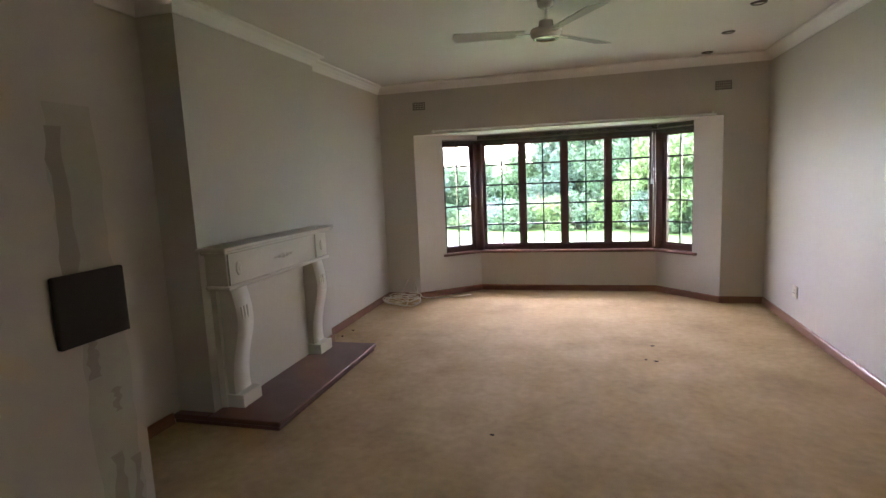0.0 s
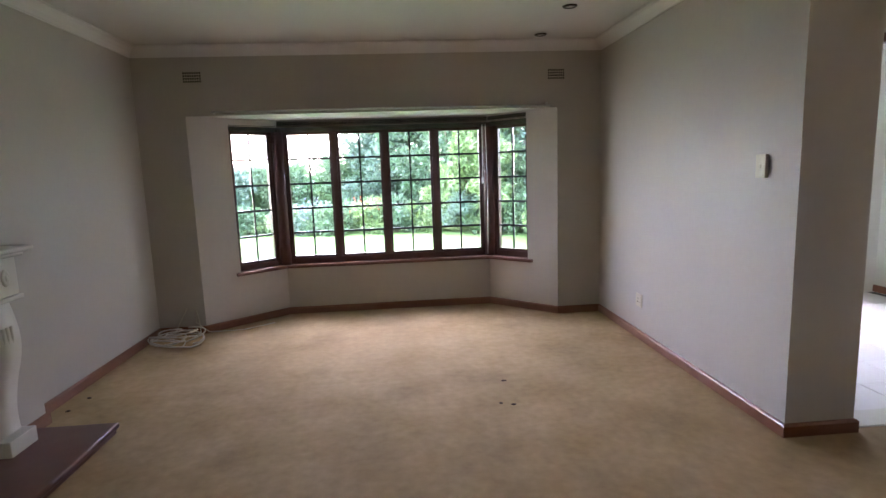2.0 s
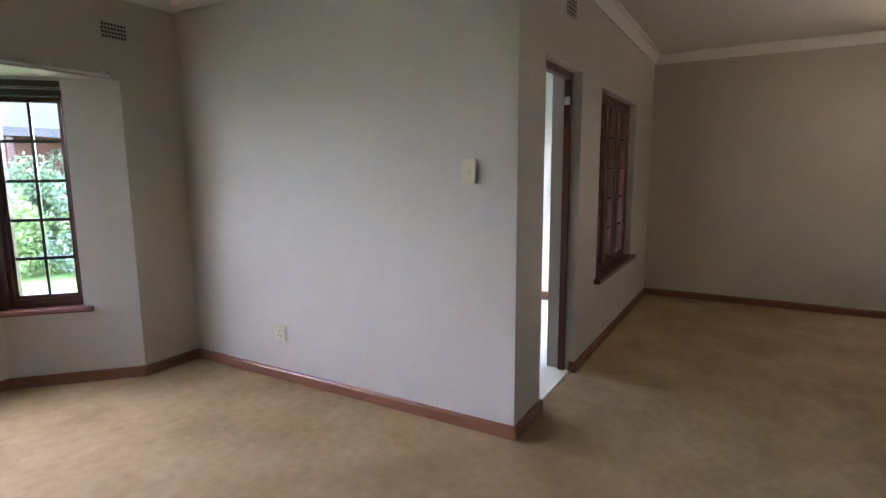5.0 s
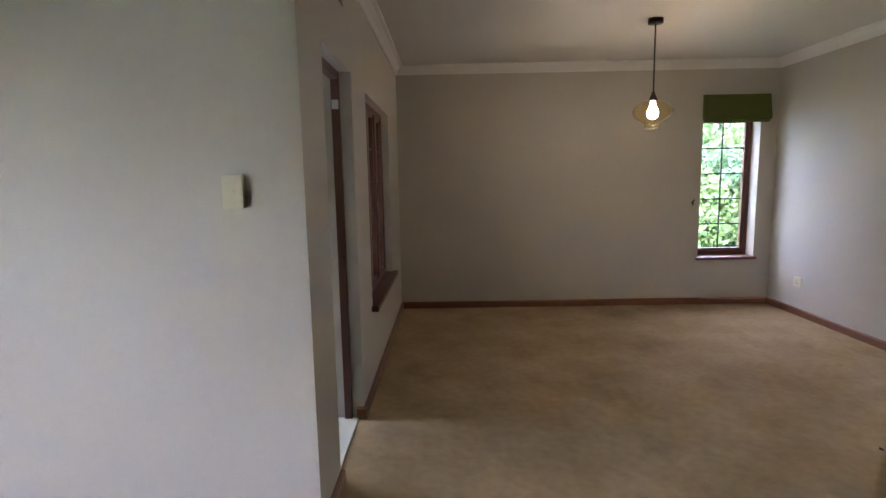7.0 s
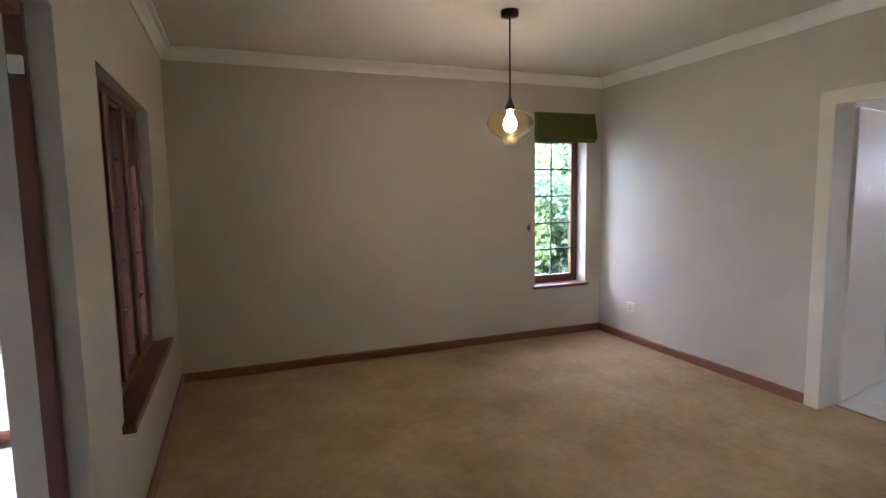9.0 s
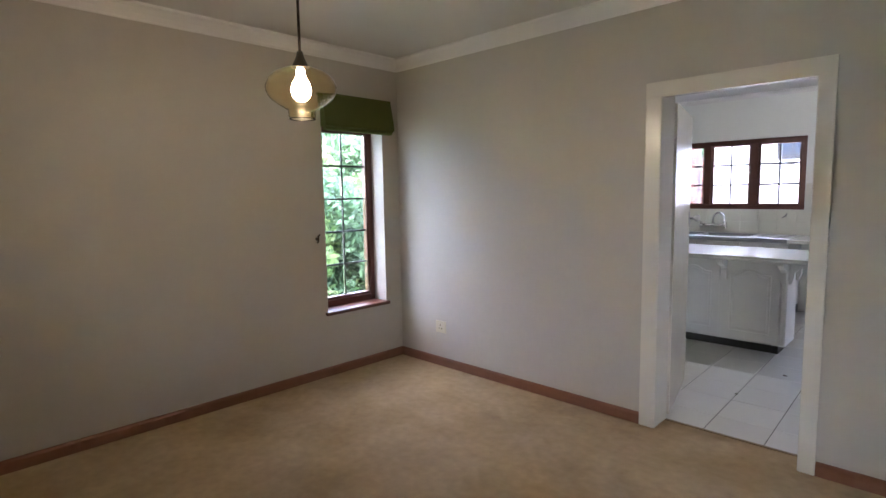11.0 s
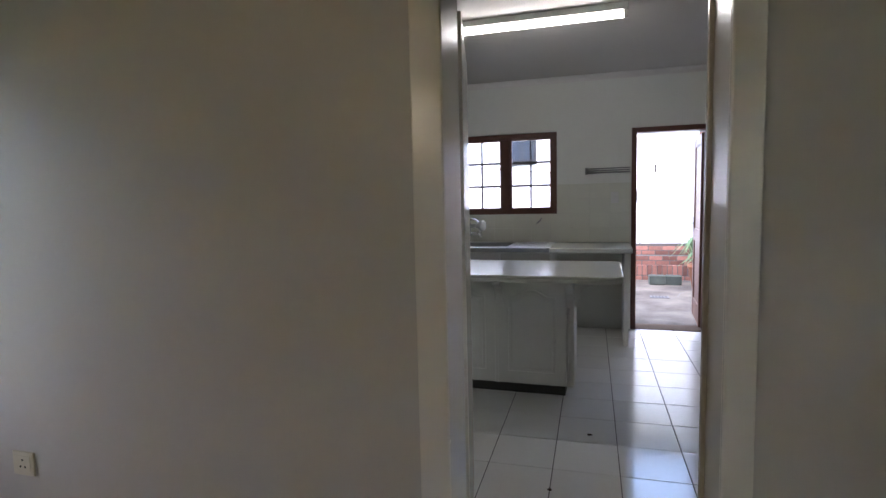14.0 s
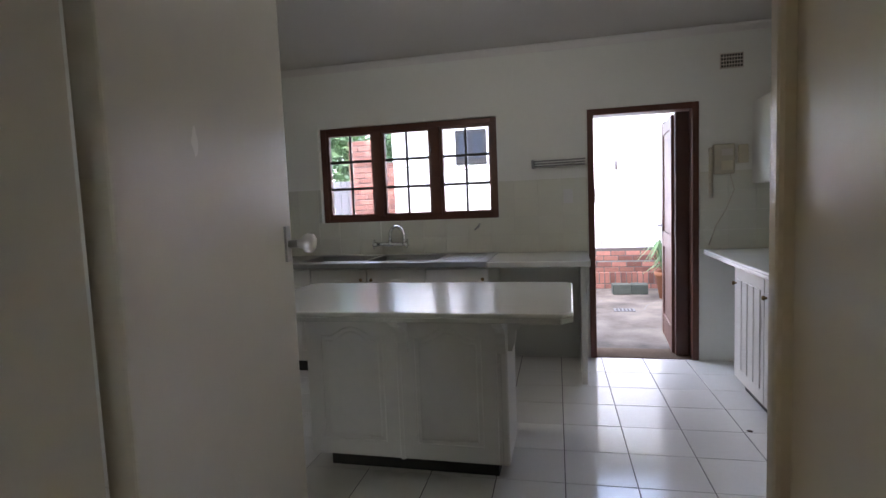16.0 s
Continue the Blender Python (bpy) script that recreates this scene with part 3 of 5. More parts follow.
part("door_leaf", boxes((0.0, 0.745, 0.0, 0.04, 0.012, 1.985), bevel=0.004), GLOSSWHITE, leaf)
for side, s in ((0.04, 1), (0.0, -1)):
    bm = bmesh.new()
    box(bm, 0.680, 0.715, side, side + s * 0.006, 1.205, 1.295)
    cyl(bm, (0.698, side, 1.25), (0.698, side + s * 0.035, 1.25), 0.010)
    part("handle_plate", bm, STEEL, leaf, "worn steel handle plate")
    bm = bmesh.new()
    lathe(bm, [(0.0, 0.0), (0.012, 0.0), (0.012, 0.010), (0.023, 0.016), (0.027, 0.028), (0.023, 0.04), (0.012, 0.046), (0.0, 0.047)], 10)
    kn = part("door_knob", bm, GLASSKNOB, leaf, "clear glass door knob")
    kn.matrix_local = pose(0.698, side + s * 0.03, 1.25, -90 * s, 0, 0)
bm = bmesh.new()
cyl(bm, (0.698, 0.04, 1.18), (0.698, 0.075, 1.18), 0.004, n=8)
box(bm, 0.694, 0.702, 0.075, 0.09, 1.167, 1.193)
part("key", bm, BRASS, leaf, "small key in the lock")
structure("threshold", boxes((0.738, 1.486, SOUTH - 0.175, SOUTH - 0.155, -0.01, 0.004)), BRASS, "thin brass carpet edging in the doorway", "threshold")

# back door
bd = thing("door_frame", pose(0.0, KB, 0), "dark red-brown wooden back door frame", "door frame", kind="structure")
part("jamb", boxes((0.735, 0.785, -0.16, 0.012, 0, 2.05), bevel=0.004), REDWOOD, bd)
part("jamb", boxes((-0.055, -0.005, -0.16, 0.012, 0, 2.05), bevel=0.004), REDWOOD, bd)
part("head", boxes((-0.005, 0.735, -0.16, 0.012, 2.0, 2.05), bevel=0.004), REDWOOD, bd)
part("strike_plate", boxes((0.727, 0.735, -0.10, -0.02, 1.30, 1.42), bevel=0.002), BRONZE, bd)
part("hinge_block", boxes((-0.004, 0.10, -0.14, -0.09, 0.01, 1.995), bevel=0.004), DARKWOOD, bd, "dark folded inner door edge")
bdl = thing("door_2", pose(0.10, KB - 0.16, 0, 0, 0, -93.5), "open panelled red-brown wooden back door", "door", kind="structure")
part("stile", boxes((0.0, 0.10, -0.02, 0.02, 0.01, 1.985), bevel=0.004), REDWOOD, bdl)
part("stile", boxes((0.66, 0.76, -0.02, 0.02, 0.01, 1.985), bevel=0.004), REDWOOD, bdl)
for z0, z1 in ((0.01, 0.21), (0.86, 1.0), (1.885, 1.985)):
    part("rail", boxes((0.10, 0.66, -0.018, 0.018, z0, z1), bevel=0.004), REDWOOD, bdl)
for z0, z1 in ((0.21, 0.86), (1.0, 1.885)):
    part("panel", boxes((0.10, 0.66, -0.008, 0.008, z0, z1), bevel=0.003), REDWOOD, bdl)
bm = bmesh.new()
box(bm, 0.69, 0.73, 0.02, 0.027, 0.95, 1.12)
tube(bm, [(0.71, 0.02, 1.05), (0.71, 0.06, 1.05), (0.62, 0.065, 1.05)], 0.009)
part("door_handle", bm, STEEL, bdl, "steel lever handle")
structure("threshold", boxes((-0.005, 0.735, KB - 0.22, KB - 0.004, -0.05, 0.006), bevel=0.004), BROWNSTEP, "worn brown back door threshold", "threshold")


# ---------------------------------------------------------------- kitchen units
def arched_door(parent, width, height, m, hinge_left=True, knob=None):
    """A cupboard door with a raised panel whose top is a cathedral arch; x along, y towards the viewer."""
    d = part("door", boxes((0.002, width - 0.002, 0, 0.02, 0.002, height - 0.002), bevel=0.004), CUPBOARD, parent)
    d.matrix_local = m
    n = 20
    mx, top, low = 0.07, height - 0.085, 0.075

    def outline(inset):
        pts = [(mx + inset, low + inset), (width - mx - inset, low + inset)]
        for i in range(n + 1):
            u = 1 - i / n
            v = (u - 0.5) / 0.34
            arch = 0.048 * math.cos(math.pi / 2 * v) ** 1.2 if abs(v) < 1 else 0.0
            pts.append((mx + inset + (width - 2 * mx - 2 * inset) * u, top - 0.045 - inset + arch))
        return pts
    bm = bmesh.new()
    a = [bm.verts.new((x, 0.0202, z)) for x, z in outline(0.0)]
    b = [bm.verts.new((x, 0.0125, z)) for x, z in outline(0.010)]
    c = [bm.verts.new((x, 0.0245, z)) for x, z in outline(0.030)]
    a2 = [bm.verts.new((x, 0.0250, z)) for x, z in outline(0.004)]
    for p, q in ((a, a2), (a2, b), (b, c)):
        for i in range(len(p)):
            j = (i + 1) % len(p)
            bm.faces.new((p[i], p[j], q[j], q[i]))
    bm.faces.new(c)
    part("raised_panel", bm, CUPBOARD, d)
    if knob:
        kb = bmesh.new()
        lathe(kb, [(0.0, 0.030), (0.012, 0.028), (0.014, 0.018), (0.007, 0.010), (0.007, 0.0)], 14)
        k = part("knob", kb, BRASS, d, "small aged brass knob")
        k.matrix_local = pose(knob[0], 0.02, knob[1], -90, 0, 0)
    return d


def worktop(name, x0, x1, y0, y1, z, label, cut=None):
    bm = bmesh.new()
    if cut:
        a, b, c, d = cut
        for s in ((x0, a, y0, y1), (b, x1, y0, y1), (a, b, y0, c), (a, b, d, y1)):
            box(bm, *s, z - 0.038, z)
    else:
        top = thing(name, pose(0, 0, 0), label, "worktop")
        part("top", boxes((x0, x1, y0, y1, z - 0.022, z), bevel=0.009, segments=3), COUNTER, top)
        part("edge_strip", boxes((x0 + 0.002, x1 - 0.002, y0 + 0.002, y1 - 0.002, z - 0.042, z - 0.019), bevel=0.004), COUNTER, top)
        return top
    return tagged(finish(name, bm, COUNTER), label, "worktop")


# island
island_top = thing("island_worktop", pose(0, 0, 0), "glossy white laminate island worktop with clipped corners", "worktop")
CLIP = [(0.93, -6.54), (0.975, -6.585), (2.375, -6.585), (2.42, -6.54), (2.42, -5.80), (2.375, -5.755), (0.975, -5.755), (0.93, -5.80)]
bm = bmesh.new()
prism(bm, CLIP, 0.878, 0.90)
soften(bm, 0.008, 3)
part("top", bm, COUNTER, island_top)
bm = bmesh.new()
prism(bm, [(1.675 + (x - 1.675) * 0.998, -6.17 + (y + 6.17) * 0.997) for x, y in CLIP], 0.858, 0.880)
soften(bm, 0.004, 1)
part("edge_strip", bm, COUNTER, island_top)
isl = thing("island_cabinet", pose(1.235, -6.50, 0), "white painted kitchen island cabinet with arched doors", "cabinet")
part("body", boxes((0.0, 1.02, 0.0, 0.36, 0.085, 0.858), bevel=0.003), CUPBOARD, isl)
part("kickboard", boxes((0.06, 0.94, 0.02, 0.30, 0.0, 0.085)), PLINTH, isl, "dark kickboard")
arched_door(isl, 0.47, 0.735, pose(1.0, 0.36, 0.10, 0, 0, 0) @ pose(0, 0, 0, 0, 0, 0) @ Matrix.Diagonal((-1, 1, 1, 1)))
arched_door(isl, 0.47, 0.735, pose(0.515, 0.36, 0.10, 0, 0, 0) @ Matrix.Diagonal((-1, 1, 1, 1)))
part("centre_strip", boxes((0.512, 0.534, 0.36, 0.378, 0.0875, 0.66), bevel=0.003), CUPBOARD, isl)
part("corner_post", boxes((-0.004, 0.035, 0.31, 0.372, 0.088, 0.855), bevel=0.010), CUPBOARD, isl)
part("side_socket", boxes((1.02, 1.035, 0.22, 0.29, 0.53, 0.65), bevel=0.003), PLINTH, isl, "dark side socket")


def corbel(parent, m):
    bm = bmesh.new()
    prof = [(0, 0), (0, -0.22), (0.02, -0.22), (0.035, -0.17), (0.04, -0.12), (0.07, -0.09), (0.13, -0.07), (0.17, -0.045), (0.18, 0)]
    lo, hi = [bm.verts.new((0, y, z)) for y, z in prof], [bm.verts.new((0.045, y, z)) for y, z in prof]
    for i in range(len(prof)):
        j = (i + 1) % len(prof)
        bm.faces.new((lo[i], lo[j], hi[j], hi[i]))
    bm.faces.new(lo)
    bm.faces.new(hi[::-1])
    c = part("corbel", bm, CUPBOARD, parent)
    c.matrix_local = m


corbel(isl, pose(0.0, 0.372, 0.858))
corbel(isl, pose(0.47, 0.380, 0.858))
corbel(isl, pose(-0.004, 0.03, 0.858, 0, 0, 90))
corbel(isl, pose(-0.004, 0.30, 0.858, 0, 0, 90))

# back counter with sink
CF = -7.56
top = worktop("back_worktop", 0.80, KE - 0.004, KB + 0.004, CF, 0.90, "white laminate worktop along the kitchen window", cut=(1.95, 3.12, -8.16, -7.68))
part("front_edge", boxes((0.80, 1.53, CF, CF + 0.022, 0.858, 0.901), bevel=0.008), COUNTER, top)
part("end_panel", boxes((0.83, 0.87, KB + 0.005, CF - 0.02, 0.0, 0.862), bevel=0.002), CUPBOARD, top)
sink = thing("kitchen_sink", pose(1.535, -7.92, 0.90), "stainless steel double bowl sink with drainer", "sink")
bm = bmesh.new()
box(bm, 0.0, 0.42, -0.33, 0.375, 0.0, 0.006)
box(bm, 1.58, 1.85, -0.33, 0.375, 0.0, 0.006)
box(bm, 0.42, 1.58, 0.235, 0.375, 0.0, 0.006)
box(bm, 0.42, 1.58, -0.33, -0.235, 0.0, 0.006)
box(bm, 0.98, 1.02, -0.235, 0.235, 0.0, 0.006)
part("rim", bm, STEEL, sink)
part("front_lip", boxes((0.0, 1.85, 0.362, 0.386, -0.035, 0.008), bevel=0.005), STEEL, sink)
for x0, x1 in ((0.42, 0.98), (1.02, 1.58)):
    bm = bmesh.new()
    fs = box(bm, x0 + 0.002, x1 - 0.002, -0.233, 0.233, -0.17, 0.002)
    bm.faces.remove(fs[1])
    part("bowl", bm, STEEL, sink)
for i in range(5):
    part("drainer_rib", boxes((0.06, 0.36, -0.22 + i * 0.1, -0.205 + i * 0.1, 0.006, 0.010), bevel=0.002), STEEL, sink)
mix = thing("mixer_tap", pose(2.49, KB + 0.012, 1.0), "chrome wall-mounted swan-neck mixer tap", "tap")
bm = bmesh.new()
tube(bm, [(-0.13, 0.055, 0), (0.13, 0.055, 0)], 0.018, 10)
cyl(bm, (0, 0.055, -0.02), (0, 0.055, 0.035), 0.024, 0.018, n=14)
cyl(bm, (-0.09, 0, 0), (-0.09, 0.055, 0), 0.013)
cyl(bm, (0.09, 0, 0), (0.09, 0.055, 0), 0.013)
part("body", bm, CHROME, mix)
for x in (-0.13, 0.13):
    bm = bmesh.new()
    s = -1 if x < 0 else 1
    cyl(bm, (x - s * 0.01, 0.055, 0.0), (x + s * 0.03, 0.055, 0.0), 0.020, 0.028, n=12)
    for k in range(4):
        a = math.pi / 2 * k + 0.4
        tube(bm, [(x + s * 0.022, 0.055, 0.0), (x + s * 0.024, 0.055 + 0.042 * math.cos(a), 0.042 * math.sin(a))], 0.009, 8)
    part("handle", bm, CHROME, mix)
bm = bmesh.new()
tube(bm, [(0, 0.055, 0.01)] + [(0.0 - 0.10 * (1 - math.cos(a)) * 0.9, 0.06 + 0.10 * (1 - math.cos(a)) * 0.8, 0.06 + 0.10 * math.sin(a)) for a in [math.pi * i / 14 for i in range(15)]] + [(-0.18, 0.22, 0.03)], 0.013, 10)
part("spout", bm, CHROME, mix)
vlv = thing("wall_tap", pose(1.70, KB + 0.012, 1.13), "small brass water valve on the tiles", "tap")
bm = bmesh.new()
cyl(bm, (0, 0, 0), (0, 0.05, 0), 0.009)
tube(bm, [(0.03, 0.045, -0.025), (0, 0.05, 0), (-0.02, 0.055, 0.03)], 0.007)
part("valve", bm, STEEL, vlv)
for i, x in enumerate((1.53, 2.01, 2.49, 2.97)):
    cab = thing("sink_cabinet", pose(x, KB + 0.01, 0), "white painted sink cabinet with arched door", "cabinet", "cabinets under the sink")
    part("body", boxes((0.001, 0.479, 0, CF - 0.05 - KB - 0.02, 0.1, 0.86)), CUPBOARD, cab)
    part("kickboard", boxes((0.001, 0.479, 0.02, CF - 0.10 - KB - 0.02, 0.0, 0.1)), PLINTH, cab, "dark kickboard")
    arched_door(cab, 0.475, 0.74, pose(0.4775, CF - 0.05 - KB - 0.02, 0.11) @ Matrix.Diagonal((-1, 1, 1, 1)), knob=(0.04 if i % 2 else 0.435, 0.66))

# units along the west wall
worktop("side_worktop", KW + 0.004, -0.085, KB + 0.005, -5.2, 0.90, "white laminate worktop along the side wall")
for i in range(4):
    y = -7.60 + 0.56 * i
    cab = thing("base_cabinet", pose(-0.15, y, 0), "white painted base cabinet with a grooved door", "cabinet", "cabinets along the side wall")
    part("body", boxes((-0.59, 0.0, 0.001, 0.559, 0.09, 0.858)), CUPBOARD, cab)
    part("kickboard", boxes((-0.55, -0.05, 0.001, 0.559, 0.0, 0.09)), PLINTH, cab, "dark kickboard")
    d = part("door", boxes((0.0, 0.02, 0.003, 0.557, 0.10, 0.85), bevel=0.004), CUPBOARD, cab)
    bm = bmesh.new()
    for k in range(4):
        box(bm, 0.02, 0.026, 0.06 + k * 0.115, 0.16 + k * 0.115, 0.18, 0.77)
    soften(bm, 0.004, 1)
    part("grooved_panel", bm, CUPBOARD, d)
    kb = bmesh.new()
    lathe(kb, [(0.0, 0.030), (0.012, 0.028), (0.014, 0.018), (0.007, 0.010), (0.007, 0.0)], 14)
    kk = part("knob", kb, BRASS, d, "small dark brass knob")
    kk.matrix_local = pose(0.02, 0.05, 0.74, 0, 90, 0)
for i in range(3):
    y = -8.26 + 0.6 * i
    cab = thing("wall_cabinet", pose(KW + 0.003, y, 1.40), "white painted kitchen wall cabinet", "cabinet", "wall cabinets")
    part("body", boxes((0, 0.30, 0.001, 0.598, 0, 0.62), bevel=0.003), CUPBOARD, cab)
    part("door", boxes((0.30, 0.32, 0.003, 0.597, 0.004, 0.616), bevel=0.004), CUPBOARD, cab)

# small kitchen things on the back wall
rail = thing("towel_rail", pose(1.225, KB, 1.635), "steel three-bar towel rail on the wall", "towel rail")
part("bracket", boxes((-0.012, 0.012, 0.0, 0.03, -0.035, 0.035), bevel=0.004), RAILMETAL, rail)
for i in range(3):
    bm = bmesh.new()
    cyl(bm, (0, 0.022, -0.02 + 0.02 * i), (-0.42, 0.05 + 0.02 * i, -0.02 + 0.02 * i), 0.0065, n=10)
    part("bar", bm, RAILMETAL, rail)


def switch(name, m, w, h, label, category, mat=PLASTIC, rockers=1, holes=False, deep=0.010):
    s = thing(name, m, label, category)
    part("plate", boxes((-w / 2, w / 2, 0, deep, -h / 2, h / 2), bevel=0.003), mat, s)
    if holes:
        part("socket_face", boxes((-w * 0.36, w * 0.36, 0.010, 0.0125, -h * 0.34, h * 0.34), bevel=0.001), mat, s)
        for x, z in ((0, 0.016), (-0.013, -0.012), (0.013, -0.012)):
            # dark disc on the closed face paints the shade in a pin hole
            bm = bmesh.new()
            cyl(bm, (x, 0.0126, z), (x, 0.0132, z), 0.005, n=10)
            part("socket_hole", bm, DARKFILL, s)
    else:
        for i in range(rockers):
            bm = boxes((-0.009, 0.009, deep - 0.001, deep + 0.005, -0.011, 0.011), bevel=0.003)
            r = part("rocker", bm, mat, s)
            r.location.z = (i - (rockers - 1) / 2) * 0.04
    return s


switch("light_switch", pose(0.945, KB + 0.012, 1.36), 0.075, 0.115, "white wall switch on the tiles", "switch", WPLASTIC)
ph = thing("intercom_phone", pose(-0.225, KB + 0.002, 1.48), "old beige intercom handset on the wall", "intercom")
part("base", boxes((-0.075, 0.075, 0, 0.045, 0.0, 0.23), bevel=0.008), BEIGE, ph)
part("keypad", boxes((-0.06, 0.02, 0.045, 0.05, 0.03, 0.10), bevel=0.002), PLASTIC, ph)
part("grille", boxes((-0.06, 0.02, 0.045, 0.049, 0.14, 0.19), bevel=0.002), VENT, ph)
bm = bmesh.new()
tube(bm, [(0.09, 0.02, 0.20), (0.095, 0.055, 0.15), (0.097, 0.055, 0.02), (0.095, 0.05, -0.14), (0.088, 0.02, -0.17)], 0.017, 10)
part("handset", bm, BEIGE, ph)
bm = bmesh.new()
tube(bm, [(-0.05, 0.01, 0.0), (-0.08, 0.015, -0.12), (-0.02, 0.01, -0.28), (0.05, 0.01, -0.40), (0.10, 0.01, -0.55)], 0.004, 6)
part("cord", bm, CABLE, ph)
tagged(finish("doorbell_box", boxes((-0.40, -0.33, KB + 0.001, KB + 0.03, 1.56, 1.70), bevel=0.005), BEIGE), "small beige plastic box on the wall", "box")


def air_vent(m, w, h, cols, rows, label="square-holed plaster air vent on the wall", mat=VENT):
    v = thing("air_vent", m, label, "vent")
    part("plate", boxes((-w / 2, w / 2, 0, 0.008, -h / 2, h / 2), bevel=0.002), mat, v)
    # dark blocks on the solid plate paint the shade inside its holes
    hole = mesh_of("vent_hole", boxes((-w / cols * (0.31 if cols > 1 else 0.45), w / cols * (0.31 if cols > 1 else 0.45), 0.0075, 0.0088, -h / rows * 0.31, h / rows * 0.31)), DARKFILL)
    for c in range(cols):
        for r in range(rows):
            share("vent_hole", hole, v, pose((c + 0.5) / cols * w * 0.94 - w * 0.47, 0, (r + 0.5) / rows * h * 0.92 - h * 0.46))
    return v


air_vent(pose(-0.285, KB + 0.001, 2.335), 0.165, 0.115, 8, 4)
air_vent(pose(-3.725, NORTH - 0.001, 2.335, 0, 0, 180), 0.17, 0.105, 8, 4, "cream air vent with small square holes", PAINT)
air_vent(pose(-0.435, NORTH - 0.001, 2.30, 0, 0, 180), 0.17, 0.105, 8, 4, "cream air vent with small square holes", PAINT)
air_vent(pose(0.80, -0.001, 2.36, 0, 0, 180), 0.17, 0.105, 8, 4, "cream air vent with small square holes", PAINT)

lamp = thing("fluorescent_light", pose(1.49, -6.25, H), "lit fluorescent batten light on the ceiling", "ceiling light")
part("housing", boxes((-0.59, 0.59, -0.035, 0.035, -0.045, 0.0), bevel=0.006), WPLASTIC, lamp)
bm = bmesh.new()
cyl(bm, (-0.56, 0, -0.07), (0.56, 0, -0.07), 0.017, n=14)
part("tube", bm, TUBE, lamp, "glowing white tube")
for x in (-0.575, 0.575):
    part("end_cap", boxes((x - 0.015, x + 0.015, -0.025, 0.025, -0.095, -0.04), bevel=0.004), WPLASTIC, lamp)

# ---------------------------------------------------------------- living and dining room things
hearth = thing("hearth_slab", pose(-4.14, -0.18, 0), "polished dark brown hearth slab on the floor", "hearth")
part("slab", boxes((0.0, 0.50, -0.77, 0.77, 0.0, 0.045), (-0.258, 0.0, -0.77, -0.712, 0.0, 0.045), bevel=0.006), HEARTH, hearth)
part("edge_moulding", boxes((0.0, 0.515, -0.785, 0.785, 0.030, 0.062), (-0.258, 0.0, -0.785, -0.712, 0.030, 0.062), bevel=0.010, segments=3), HEARTH, hearth)

mantel = thing("fireplace_mantel", pose(-4.14, -0.18, 0.062), "cream painted wooden fireplace mantel with scroll legs", "mantel")
part("back_panel", boxes((0.0, 0.045, -0.64, 0.64, 0.0, 1.02), bevel=0.003), MANTEL, mantel)
part("infill", boxes((0.045, 0.05, -0.40, 0.40, 0.0, 0.78)), MANTEL, mantel)
part("frieze", boxes((0.0, 0.155, -0.66, 0.66, 0.80, 1.02), bevel=0.004), MANTEL, mantel)
part("frieze_moulding", boxes((0.0, 0.175, -0.675, 0.675, 0.785, 0.812), bevel=0.008, segments=3), MANTEL, mantel)
part("shelf", boxes((0.0, 0.215, -0.74, 0.74, 1.035, 1.06), bevel=0.009, segments=3), MANTEL, mantel)
part("shelf_moulding", boxes((0.0, 0.185, -0.70, 0.70, 1.012, 1.036), bevel=0.010, segments=3), MANTEL, mantel)
for y in (-0.56, 0.56):
    part("frieze_block", boxes((0.155, 0.168, y - 0.09, y + 0.09, 0.815, 1.01), bevel=0.003), MANTEL, mantel)
    bm = bmesh.new()
    lathe(bm, [(0.035, 0.0), (0.034, 0.006), (0.022, 0.010), (0.018, 0.006), (0.012, 0.012), (0.0, 0.014)], 16)
    r = part("rosette", bm, MANTEL, mantel, "carved round rosette")
    r.matrix_local = pose(0.168, y, 0.912, 0, 90, 0) @ Matrix.Diagonal((1.3, 0.8, 1, 1))
bm = bmesh.new()
for k in range(-2, 3):
    bm2 = [(0.155, 0.05 * k + 0.035 * math.cos(a), 0.912 + (0.022 - 0.006 * abs(k)) * math.sin(a)) for a in [2 * math.pi * i / 12 for i in range(12)]]
    base = [bm.verts.new(p) for p in bm2]
    tip = bm.verts.new((0.170 - 0.003 * abs(k), 0.05 * k, 0.912))
    for i in range(12):
        bm.faces.new((base[i], base[(i + 1) % 12], tip))
part("carved_swag", bm, MANTEL, mantel, "carved leaf ornament")
n = 36
